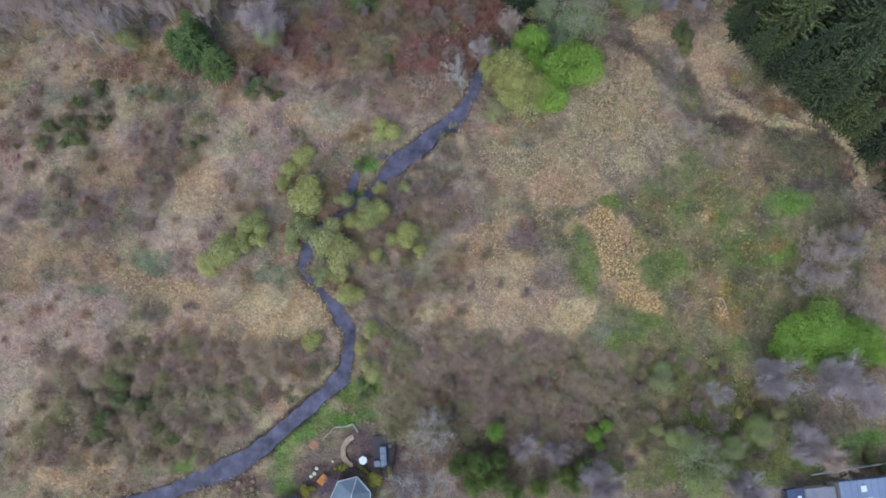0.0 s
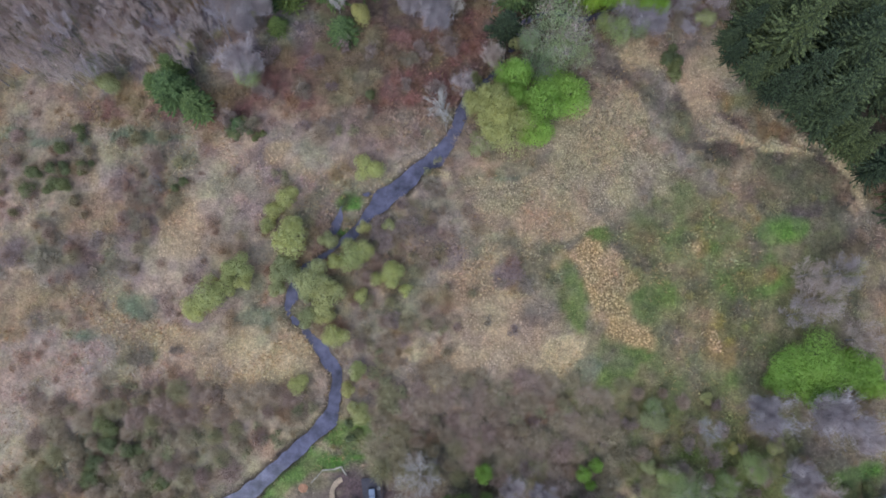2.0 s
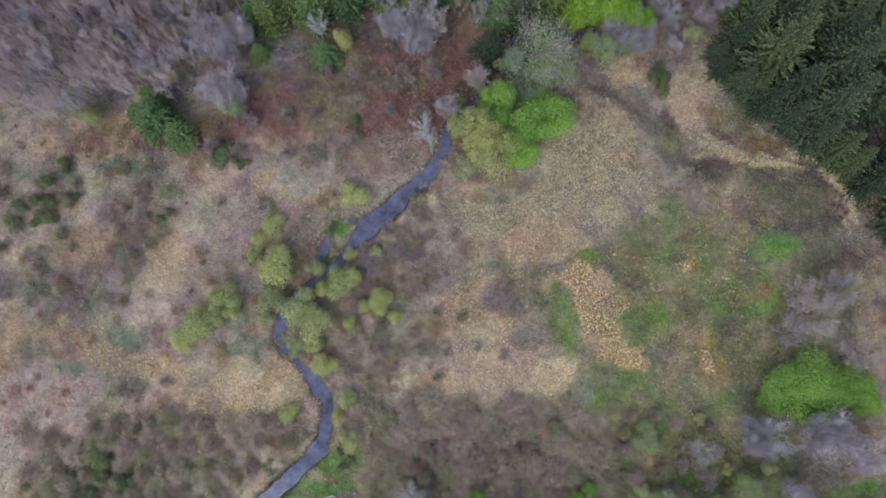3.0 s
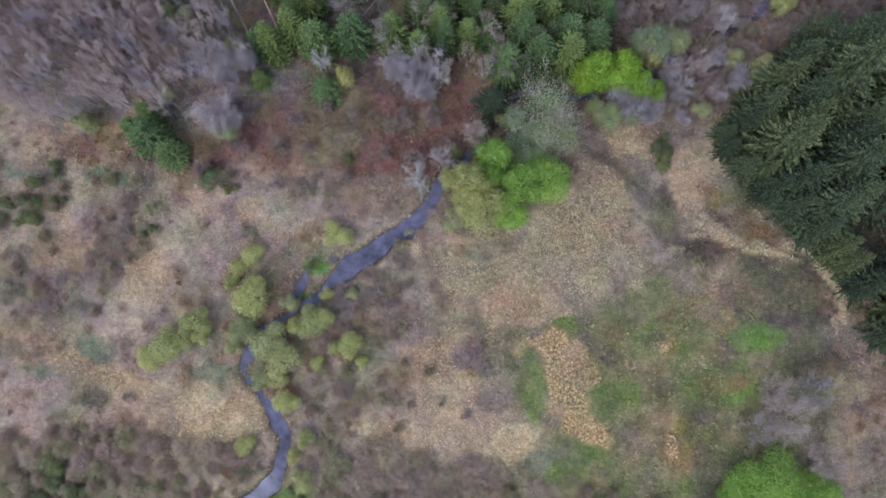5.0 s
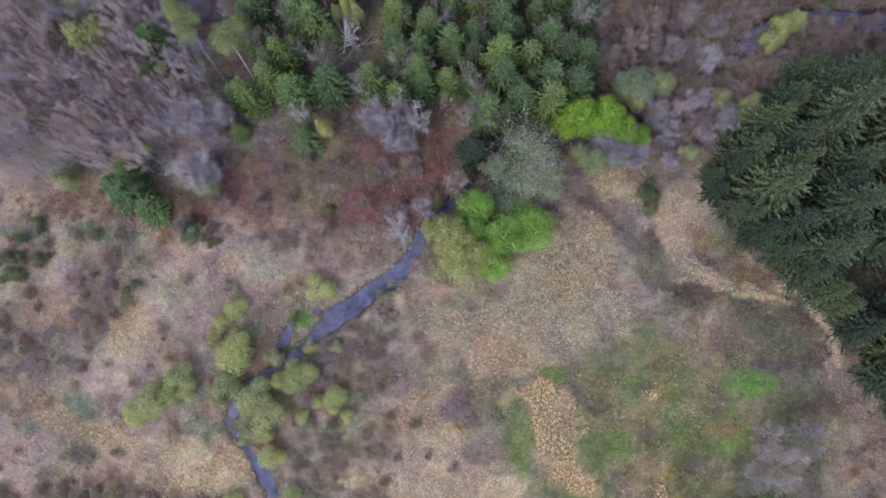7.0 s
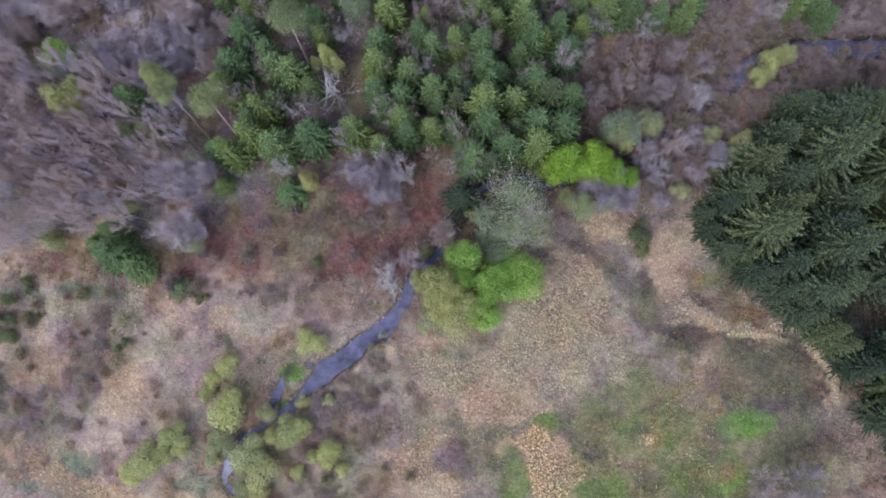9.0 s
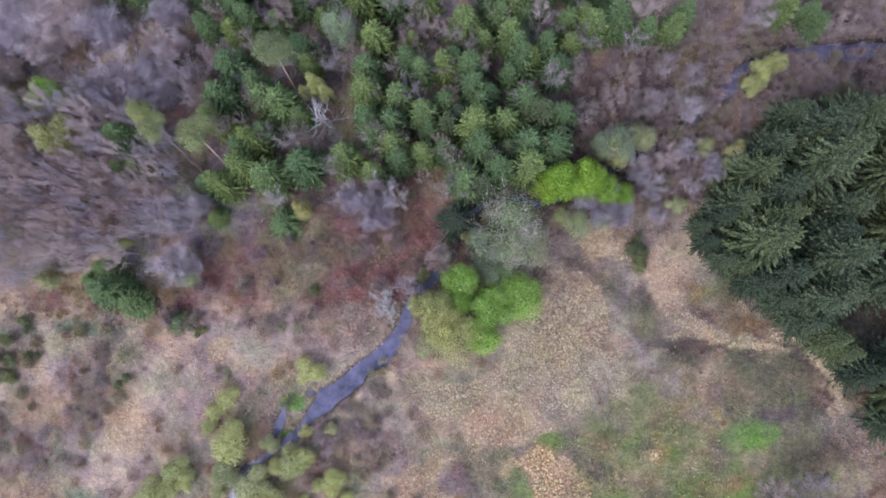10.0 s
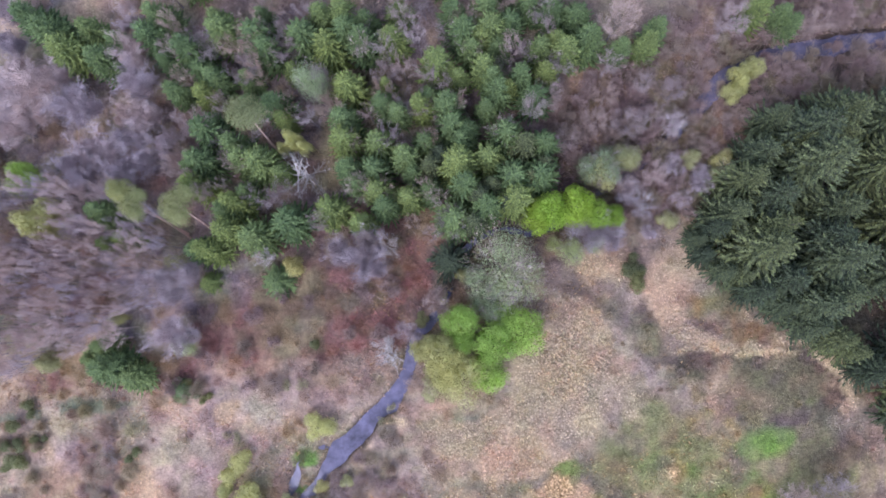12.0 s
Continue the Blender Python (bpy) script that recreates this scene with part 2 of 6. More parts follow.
SOIL, WATER = soil_material(), water_material()
TUFT, SCRUB = tinted_material("dry_stalks"), tinted_material("bare_twigs")
BARK = plain_material("bark", srgb(92, 82, 74), 0.9, size=0.4, vary=0.4, depth=0.02)
PALE_BARK = plain_material("pale_bark", srgb(196, 186, 176), 0.85, size=0.4, vary=0.3, depth=0.01)
LEAF = {
    "yellow_willow": leaf_material("yellow_willow_leaves", srgb(218, 214, 150), srgb(192, 190, 128), 0.55, each=((0.84, 0.88, 0.9), (1.0, 1.0, 1.0), (1.0, 1.02, 0.98))),
    "grey_willow": leaf_material("grey_willow_leaves", srgb(202, 200, 144), srgb(178, 176, 128)),
    "green_tree": leaf_material("fresh_green_leaves", srgb(180, 204, 108), srgb(150, 182, 86), each=((0.92, 0.94, 0.9), (1.0, 1.0, 1.0), (1.08, 1.03, 0.92))),
    "olive_tree": leaf_material("olive_catkins", srgb(210, 205, 138), srgb(184, 181, 116)),
    "lime_tree": leaf_material("lime_leaves", srgb(176, 202, 88), srgb(140, 174, 68)),
    "sage_tree": leaf_material("sage_leaves", srgb(186, 198, 152), srgb(158, 172, 130)),
    "pale_tree": leaf_material("pale_buds", srgb(192, 202, 142), srgb(166, 178, 122)),
    "yew": leaf_material("yew_needles", srgb(140, 154, 86), srgb(94, 110, 60), 0.1),
    "dark_bush": leaf_material("dark_leaves", srgb(150, 154, 110), srgb(122, 128, 92)),
    "olive_bush": leaf_material("budding_twigs", srgb(184, 176, 136), srgb(148, 141, 111), 0.2, each=((0.8, 0.86, 0.76), (1.0, 0.98, 0.94), (0.94, 0.84, 0.84))),
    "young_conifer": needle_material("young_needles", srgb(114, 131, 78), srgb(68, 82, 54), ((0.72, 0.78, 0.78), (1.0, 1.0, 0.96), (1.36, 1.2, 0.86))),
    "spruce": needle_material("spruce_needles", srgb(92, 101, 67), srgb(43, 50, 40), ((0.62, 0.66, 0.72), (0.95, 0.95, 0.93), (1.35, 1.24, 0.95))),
    "pine": leaf_material("pine_needles", srgb(156, 160, 108), srgb(126, 131, 86), 0.15),
    "white_bare_tree": leaf_material("white_twigs", srgb(214, 203, 195), srgb(182, 171, 166), 0.0),
    "mauve_bare_tree": leaf_material("mauve_twigs", srgb(196, 178, 170), srgb(160, 143, 137), 0.0),
    "grey_bare_tree": leaf_material("grey_twigs", srgb(210, 195, 195), srgb(175, 160, 160), 0.0),
    "shrub": leaf_material("shrub_twigs", srgb(204, 181, 162), srgb(170, 148, 132), 0.0, each=((0.9, 0.83, 0.86), (0.95, 0.95, 0.84), (0.78, 0.9, 0.6))),
}
LEAF["mauve_bush"] = leaf_material("mauve_bush_twigs", srgb(187, 165, 153), srgb(151, 132, 123), 0.0, each=((0.9, 0.84, 0.88), (1.0, 1.0, 1.0), (0.86, 0.94, 0.72)))
LEAF["broad_bare_tree"] = leaf_material("broad_tree_twigs", srgb(214, 198, 196), srgb(180, 165, 163), 0.0)
PINE_BARK = plain_material("pine_bark", srgb(200, 166, 148), 0.85, size=0.4, vary=0.3, depth=0.01)
GREY_BARK = plain_material("grey_bark", srgb(150, 140, 142), 0.9, size=0.4, vary=0.3, depth=0.01)

# ---- the colours of the valley floor, as patches of plants ----
# kind: colour, share of dry reeds, share of scrub
KINDS = {
    "marsh": (srgb(166, 147, 127), 0.45, 0.35), "marsh_pink": (srgb(190, 163, 149), 0.5, 0.35),
    "leaf_litter": (srgb(123, 101, 98), 0.1, 0.6), "wood_floor": (srgb(142, 130, 135), 0.0, 0.5),
    "red_bracken": (srgb(144, 105, 97), 0.3, 0.7), "rust": (srgb(180, 148, 120), 0.6, 0.15),
    "pale_grass": (srgb(205, 180, 161), 0.5, 0.2), "straw": (srgb(210, 180, 144), 0.8, 0.1),
    "brown_scrub": (srgb(176, 156, 137), 0.15, 0.8), "purple_scrub": (srgb(148, 127, 120), 0.1, 0.6),
    "dark_scrub": (srgb(126, 118, 100), 0.1, 0.9), "olive_grass": (srgb(140, 138, 91), 0.25, 0.05),
    "olive_brown": (srgb(124, 116, 88), 0.3, 0.15), "dry_reed": (srgb(198, 177, 141), 1.0, 0.02),
    "bright_straw": (srgb(230, 202, 158), 0.85, 0.02), "pale_straw": (srgb(238, 212, 164), 1.0, 0.0), "orange_reed": (srgb(226, 188, 132), 1.0, 0.0),
    "meadow_green": (srgb(126, 138, 76), 0.0, 0.03), "sage": (srgb(132, 138, 112), 0.1, 0.05),
    "vivid_green": (srgb(120, 152, 68), 0.0, 0.0), "bare_brown": (srgb(144, 113, 77), 0.0, 0.02), "violet_stalks": (srgb(112, 97, 87), 0.05, 0.3), "brown_stalks": (srgb(142, 124, 112), 0.1, 0.2), "gold_grass": (srgb(164, 148, 86), 0.3, 0.03), "lawn": (srgb(112, 148, 68), 0.0, 0.0),
    "earth": (srgb(116, 96, 96), 0.0, 0.0), "track": (srgb(190, 174, 150), 0.1, 0.0),
    "mauve_floor": (srgb(152, 137, 136), 0.1, 0.6), "plantation_floor": (srgb(150, 133, 130), 0.0, 0.3), "forest_floor": (srgb(84, 79, 66), 0.0, 0.0),
}
PATCHES = []


def patches(kind, *ovals):
    """Ovals of one kind of growth: x, y, half lengths, turn in degrees."""
    PATCHES.extend((kind, *o) for o in ovals)


patches("forest_floor", (57.9, 42.3, 18.5, 15.4, -30))
patches("leaf_litter", (-5.9, 44.7, 32.1, 6.8, 0))
patches("wood_floor", (-27.5, 50.1, 20.4, 14.2, 0))
patches("plantation_floor", (6.4, 61.3, 24.7, 14.2, 0))
patches("leaf_litter", (32.2, 54.6, 12.3, 6.8, 30), (47.8, 61.4, 16, 3.7, 10))
patches("red_bracken", (-3.9, 38.3, 8.6, 4.6, 0), (-16.1, 34.0, 6.8, 2.5, 0), (-2.1, 39.1, 8, 3.1, 0), (7.3, 41.7, 4.3, 5.6, 0), (-9.7, 35.6, 6.8, 2.8, 0), (2.8, 35.9, 5.6, 3.1, 0), (4.2, 38.6, 5.6, 4.3, 0), (-23.4, 34.8, 4.9, 1.2, 0), (8.8, 45.1, 3.1, 4.3, 0), (-1.4, 37.8, 9.3, 2.5, 0), (-27.8, 33.6, 5.6, 0.9, 0))
patches("marsh_pink", (-33.7, 12.0, 18.5, 16, 0), (-9.2, 27.5, 20.4, 5.6, 0))
patches("rust", (-39.4, 14.2, 3.7, 1.4, 0), (-40.4, 12.3, 2.5, 0.7, 0), (-36.3, 13.7, 1.9, 1.1, 0), (-34.6, 21.3, 3.1, 0.9, 0), (-39.6, 20.9, 2.5, 0.7, 0))
patches("pale_grass", (-38.9, 2.4, 6.8, 6.8, 0), (-35.3, 7.1, 9.3, 3.1, 0))
patches("rust", (-28.0, 24.8, 5.6, 1.5, 0))
patches("brown_scrub", (8.4, -0.1, 11.7, 4.9, 0), (-5.3, 12.9, 12.3, 10.5, 0), (-19.2, -1.5, 11.7, 3.4, 0), (4.9, 23.4, 6.8, 7.4, 0))
patches("purple_scrub", (-27.3, 22.9, 3.7, 3.1, 0), (0.6, 20.5, 2.8, 3.7, 0), (-35.8, 19.5, 6.8, 2.5, 0), (-32.1, 17.4, 3.7, 1.9, 0))
patches("dark_scrub", (-30.0, -2.7, 6.8, 3.7, 0))
patches("brown_scrub", (-0.4, 8.7, 6.8, 4.3, 0))
patches("dark_scrub", (14.3, -3.1, 14.2, 4.3, 0), (32.1, -4.3, 11.1, 4.3, 0))
patches("straw", (-13.5, 7.2, 6.8, 3.8, 0))
patches("bright_straw", (-12.4, 7.5, 4.3, 3, 0))
patches("straw", (-17.0, 2.3, 4.9, 1.4, 0), (-22.7, 9.7, 3.7, 1.9, 0), (-28.1, 11.7, 3.7, 1.9, 0), (-21.8, 21.2, 3.7, 3.7, 0), (-7.4, 28.8, 2.8, 2.2, 0), (-10.5, 29.0, 1.9, 1.5, 0), (-31.2, 29.0, 0.9, 3.1, 0), (-35.1, -9.6, 3.7, 2.5, 0), (-23.0, 3.2, 1.9, 1, 0))
patches("olive_grass", (32.0, 15.0, 13, 10.5, 0), (43.2, 16.3, 10.5, 8, 0), (27.1, 4.0, 9.3, 7.4, 0), (35.6, 2.2, 7.4, 5.6, 0))
patches("olive_brown", (45.3, 25.7, 8, 3.1, 0))
patches("dry_reed", (23.7, 29.4, 6.8, 7.1, 0), (17.3, 26.0, 6.8, 3.1, 0), (27.8, 38.7, 4.9, 2.5, 0))
patches("straw", (9.7, 14.9, 4.9, 3.7, 0), (10.9, 8.8, 5.9, 4.3, 0))
patches("dry_reed", (11.6, 23.5, 4.9, 3.7, 0))
patches("pale_straw", (18.0, 8.6, 1.9, 1.4, 0), (17.6, 6.4, 2.0, 1.7, 0), (4.8, 4, 1.5, 0.9, 0))
patches("straw", (18.4, 21.4, 4.3, 2.8, 0))
patches("straw", (15.9, 20.7, 1.9, 1.9, 0))
patches("orange_reed", (21.5, 17.2, 1.5, 1.8, 0.0), (22.9, 15.2, 3.4, 2.6, 0.0), (23.2, 12.9, 3.4, 2.4, -20.0), (24.5, 10.7, 3.0, 2.6, -30.0), (26.0, 8.7, 2.2, 1.2, -20.0))
patches("straw", (15.9, 20.4, 1.9, 2.2, 0))
patches("purple_scrub", (13.4, 16.0, 2.5, 1.5, 0))
patches("vivid_green", (42.7, 19.8, 2.5, 1.2, 0))
patches("meadow_green", (39.4, 14.4, 4.3, 2.2, 0))
patches("vivid_green", (41.1, 15.1, 1.4, 2.5, 0))
patches("meadow_green", (35.2, 5.2, 2.5, 3.7, 0), (26.6, 5.8, 3.7, 1.9, 0), (32.8, 18.1, 3.7, 1.6, 0), (28.9, 2.2, 1.9, 2.5, 0), (22.7, 19.9, 2.1, 1, 0), (19.5, 13.1, 1.1, 3.7, 0), (28.1, 12.6, 3.1, 2.5, 0))
patches("sage", (20.5, 5.9, 1.1, 1, 0))
patches("meadow_green", (29.2, -1.9, 2.5, 3.7, 0), (22.8, 2.8, 2.5, 2.5, 0))
patches("gold_grass", (34.5, 8.3, 2.1, 3.1, -20), (33.2, 18.4, 1.6, 1.6, 0))
patches("orange_reed", (34.3, 8.6, 0.7, 1.2, 0), (33.2, 18.4, 0.6, 0.7, 0))
patches("gold_grass", (37.6, 22.3, 3.7, 1.5, -20), (39.7, 15.1, 2.5, 1.2, 0))
patches("brown_scrub", (30.9, 33.6, 2.5, 4.9, -30), (34.0, 28.0, 4.3, 1.5, -20))
patches("straw", (34.8, 35.6, 1.5, 3.1, 15))
patches("bare_brown", (40.3, 33.6, 3.8, 2.1, -25))
patches("violet_stalks", (41.1, 29.2, 5.9, 0.9, 0), (49.9, 27.5, 2.7, 0.9, -35), (51.4, 24.7, 0.9, 2.2, -15), (36.9, 28.7, 3.1, 1.4, 0), (44.4, 23.2, 5.6, 1, -5))
patches("dry_reed", (41.3, 30.5, 6.8, 0.5, 0), (37.6, 32.1, 1.9, 0.6, -30), (49.5, 29.0, 2.5, 0.4, -28), (51.8, 26.1, 0.4, 2.5, 20), (42.9, 33.5, 0.3, 0.9, 35), (44.4, 31.8, 1.6, 0.3, -35))
patches("olive_brown", (45.4, 25.8, 4.9, 1.9, 0))
patches("straw", (34.2, 37.0, 1.4, 3.7, -10), (40.9, 30.2, 4.3, 0.6, -15), (47.0, 29.3, 3.7, 0.5, -20), (51.6, 24.8, 0.6, 3.1, 10), (30.2, 39.6, 1.4, 1.1, 0))
patches("dark_scrub", (44.1, 27.6, 5.6, 0.5, -15), (50.2, 25.5, 0.5, 2.5, 20))
patches("olive_brown", (50.0, 18.3, 3.7, 2.5, 0))
patches("dark_scrub", (43.0, 22.7, 3.1, 0.9, -10))
patches("brown_stalks", (24.7, 38.6, 2.5, 1.4, -18), (27.8, 37.0, 2.6, 1.4, -28), (30.4, 34.5, 2.9, 1.4, -51), (32.1, 31.6, 2.2, 1.4, -64))
patches("olive_brown", (45.5, 26.1, 5.6, 2.3, 0))
patches("violet_stalks", (32.9, 30.5, 2.8, 0.7, -24), (37.0, 29.0, 3, 0.7, -10), (41.7, 28.7, 3.2, 0.7, 8), (46.2, 29.0, 2.6, 0.7, 2), (49.6, 28.2, 2.1, 0.7, -27), (51.7, 26.1, 2, 0.7, -58), (50.4, 23.9, 2.6, 0.7, -148), (46.1, 23.0, 3.2, 0.7, -180), (42.0, 23.6, 2.4, 0.7, 166))
patches("bare_brown", (39.3, 33.3, 2.8, 1.2, -13), (43.0, 32.0, 2.7, 1.2, -20))
patches("dry_reed", (36.3, 31.7, 1.8, 0.4, -32), (39.9, 30.5, 3.1, 0.4, -7), (44.9, 30.2, 3.2, 0.4, 6), (48.8, 29.9, 1.8, 0.4, -17), (51.1, 28.4, 1.8, 0.4, -42), (52.5, 25.8, 2.1, 0.4, -70))
patches("sage", (14.7, 27.6, 3.7, 1.1, 20))
patches("olive_grass", (28.5, -2.8, 6.8, 2.8, 0), (22.2, 1.7, 3.7, 2.5, 0))
patches("purple_scrub", (-26.5, 23.9, 2.5, 4.3, -10), (-38.9, 18.8, 5.6, 1.7, -10))
patches("lawn", (-8.9, -3.4, 3.1, 1.6, 35), (-11.4, -5.4, 1.6, 2.1, -20), (-3.1, -0.1, 3.1, 1.5, 0), (-22.0, -7.9, 2.8, 1.1, 15), (-11.7, -8.8, 1.9, 2.5, 0), (49.3, -6.7, 3.7, 1.5, 0), (36.1, -8.3, 3.1, 2.5, 0))
patches("sage", (-27.3, 31.0, 6.2, 0.7, 0), (-14.3, 15.1, 2.5, 1.9, 0), (-26.4, 13.2, 2.5, 1.4, 0), (-40.6, 31.9, 3.1, 0.7, 0), (12.9, 27.2, 2.2, 1.5, 0))
patches("earth", (-3.0, -5.5, 2.7, 2.2, 0))
patches("meadow_green", (30.2, -6.5, 6.8, 2.5, 0), (46.1, -7.6, 6.8, 1.6, 0))
patches("earth", (-6.8, -8.5, 3.7, 2.1, 0), (-0.9, -8.5, 3.1, 3.1, 0))
patches("meadow_green", (37.5, -6.6, 5.6, 3.7, 0))
patches("vivid_green", (-4.4, 23.6, 1.6, 1, 0))
patches("mauve_floor", (-29.2, 61.3, 8, 8, 0))
patches("rust", (-16.3, 71.6, 3.7, 0.9, 50))
patches("sage", (-31.7, 55.0, 2.5, 1.2, 0))
patches("plantation_floor", (-29.2, 73.4, 7.4, 3.7, 0))
patches("track", (-22.1, 66.4, 1.6, 2.8, -10), (-21.0, 62.7, 1.6, 1.5, 0), (-23.7, 60.1, 2.7, 1, 38), (-28.0, 56.6, 3.4, 0.9, 45))
patches("earth", (-16.1, -9.7, 3.1, 1.5, 0))

patches("lawn", (-3.9, 23.6, 1.4, 0.8, 0), (-4.6, 20.2, 1.3, 0.5, -20))
patches("rust", (-39.8, 14.5, 3.6, 2.1, 0), (-32.7, 13.6, 2.5, 1.7, 0), (-40.9, 10.7, 2.4, 1.2, 0))
patches("straw", (-21.7, 9.1, 3.3, 1.7, 0))
patches("bright_straw", (-13.6, 7.3, 3.7, 2.5, 0), (-18.5, 2.0, 1.3, 0.8, 0), (-22.7, 2.9, 1.8, 0.8, 0))
patches("sage", (-26.6, 12.7, 1.9, 1.2, -20), (-32.6, 10.3, 2.3, 0.8, 0), (-14.3, 12.0, 2.4, 1.1, 0), (20.6, 5.6, 1.3, 1.2, 0))
patches("olive_brown", (-27.6, -0.9, 3.2, 1.3, 0), (-28.6, -6.1, 3.5, 2.3, 0))
patches("purple_scrub", (-26.4, 7.6, 2.5, 0.8, 0))
patches("rust", (-25.2, 35.5, 4.8, 1.0, -10), (-30.1, 23.3, 4.8, 1.8, 0))
patches("sage", (-26.6, 31.1, 3.6, 0.5, -5), (-36.6, 30.7, 2.4, 0.5, 0))
patches("pale_grass", (-6.4, 30.6, 2.7, 2.4, 0), (-30.8, 29.9, 1.0, 2.4, 0))
patches("pale_straw", (5.2, 26.7, 1.8, 0.5, -20))
patches("violet_stalks", (33.1, 33.2, 1.0, 3.0, 15), (26.2, 37.4, 3.0, 0.5, -25))
patches("bare_brown", (39.0, 33.7, 3.6, 1.3, -40))
patches("lawn", (-10.7, -4.6, 2.0, 1.5, 40), (-6.3, -3.2, 2.5, 1.1, 10), (-2.8, -1.9, 1.8, 1.1, 0), (-1.1, -0.3, 0.8, 1.2, 0), (-21.7, -7.8, 2.6, 0.8, 12), (-11.8, -6.0, 1.2, 1.2, 0))
patches("vivid_green", (43.9, 21.2, 2.8, 1.3, 0), (41.5, 20.5, 1.5, 0.8, 0))
patches("meadow_green", (23.4, -9.2, 3.5, 1.6, 0), (37.9, -8.2, 3.0, 1.7, 0), (36.0, -4.7, 2.4, 1.5, 0), (32.2, -2.1, 2.4, 1.5, 0))
patches("lawn", (49.4, -5.9, 2.8, 1.2, 8))
patches("bare_brown", (38.8, 34.0, 4.5, 1.4, -42))
patches("bare_brown", (43.0, 31.6, 3.0, 0.8, -40))
patches("straw", (34.8, 36.9, 0.7, 1.8, 20))
patches("pale_straw", (38.1, 31.2, 2.4, 0.5, -42))
patches("pale_straw", (44.0, 29.3, 3.6, 0.4, -8))
patches("pale_straw", (50.6, 27.7, 2.1, 0.4, -40))
patches("pale_straw", (52.4, 24.5, 0.4, 2.1, 12))
patches("violet_stalks", (40.1, 28.2, 4.2, 0.7, -8))
patches("violet_stalks", (47.5, 27.7, 3.6, 0.7, -15))
patches("leaf_litter", (39.1, 51.4, 7.7, 3.6, 45))
patches("red_bracken", (9.0, 41.3, 1.6, 3.6, 0))
patches("meadow_green", (43.1, 26.9, 2.3, 0.8, 0), (46.3, 24.0, 2.3, 0.6, 0))
patches("olive_brown", (44.5, 25.7, 5.1, 2.0, 0))
patches("brown_scrub", (-20.5, 66.5, 4.1, 1.8, 20))
patches("mauve_floor", (-30.5, 72.3, 6.6, 4.8, 0), (-24.9, 66.2, 7.1, 3.6, 0))
patches("red_bracken", (-28.5, 34.7, 5.2, 0.8, 0), (-5.1, 39.0, 3.7, 1.2, 0))
patches("pale_grass", (-7.5, 30.3, 2.4, 3.3, 0))
patches("purple_scrub", (-25.8, 21.5, 1.8, 2.3, 0), (-21.4, 28.1, 1.6, 0.8, 0))


def growth(x, y):
    """Base colour, share of reeds and share of scrub at each place."""
    x, y = np.asarray(x, float), np.asarray(y, float)
    wx = x + 3.0 * (value_noise(x, y, 5.0, 1) - 0.5) + 1.6 * (value_noise(x, y, 1.7, 2) - 0.5)
    wy = y + 3.0 * (value_noise(x, y, 5.0, 3) - 0.5) + 1.6 * (value_noise(x, y, 1.7, 4) - 0.5)
    base = KINDS["marsh"]
    out = np.tile((*base[0], base[1], base[2]), (len(x), 1))
    edge = 0.5 * (value_noise(x, y, 2.4, 5) - 0.5) + 0.35 * (value_noise(x, y, 0.9, 6) - 0.5)
    for kind, px, py, rx, ry, turn in PATCHES:
        c, s = math.cos(radians(turn)), math.sin(radians(turn))
        loose = min(1.0, max(0.12, min(rx, ry) / 2.6))
        qx, qy = x + (wx - x) * loose - px, y + (wy - y) * loose - py
        u, v = qx * c + qy * s, qy * c - qx * s
        d = np.sqrt((u / rx) ** 2 + (v / ry) ** 2) + edge * loose
        w = np.clip((1.2 - d) / 0.45, 0, 1)
        w = (w * w * (3 - 2 * w))[:, None]
        k = KINDS[kind]
        out = out * (1 - w) + w * np.array((*k[0], k[1], k[2]))
    calm = 0.9 - 0.55 * np.clip(out[:, 3] * 1.3, 0, 1)
    calm = np.where((out[:, 1] > out[:, 0]) | (out[:, 4] < 0.015), 0.45, calm)
    # the growth varies within each patch: paler straw, mauve stalks, greener moss
    for seed, size, colour, most in ((31, 3.2, srgb(200, 172, 134), 0.8), (36, 2.9, srgb(160, 120, 98), 0.6), (32, 2.6, srgb(133, 114, 110), 0.75), (33, 3.4, srgb(126, 130, 90), 0.6),
                                     (34, 1.3, srgb(170, 144, 118), 0.4), (37, 1.6, srgb(150, 150, 104), 0.4), (35, 1.1, srgb(92, 84, 76), 0.4)):
        n = 0.65 * value_noise(x, y, size, seed) + 0.35 * value_noise(x, y, size * 0.37, seed + 10)
        w = (most * calm * np.clip((n - 0.52) / 0.22, 0, 1))[:, None]
        out[:, :3] = out[:, :3] * (1 - w) + w * np.array(colour) * (0.35 + 0.65 * out[:, :3].mean(1, keepdims=True) / 0.22)
    return out[:, :3], out[:, 3], out[:, 4]


# ---- the brook ----
STREAM = [(-34.4, -13.9, 2.2), (-30.2, -12.6, 2.2), (-24.8, -11.2, 2.2), (-21.9, -10.0, 2.2), (-17.9, -8.3, 2.2), (-13.3, -5.5, 2.3), (-10.7, -2.9, 2.3), (-8.7, -1.2, 2.2), (-7.0, 0.0, 2.2), (-5.9, 1.6, 2.1), (-5.6, 3.5, 2.0), (-5.4, 5.5, 1.9), (-6.2, 7.0, 1.8), (-7.2, 8.5, 1.3), (-8.6, 10.0, 0.95), (-9.8, 11.0, 0.85), (-10.5, 12.3, 0.9), (-10.2, 13.6, 1.3), (-9.0, 16.1, 1.5), (-7.6, 17.4, 1.5), (-6.2, 18.5, 1.3), (-4.5, 19.6, 1.1)]
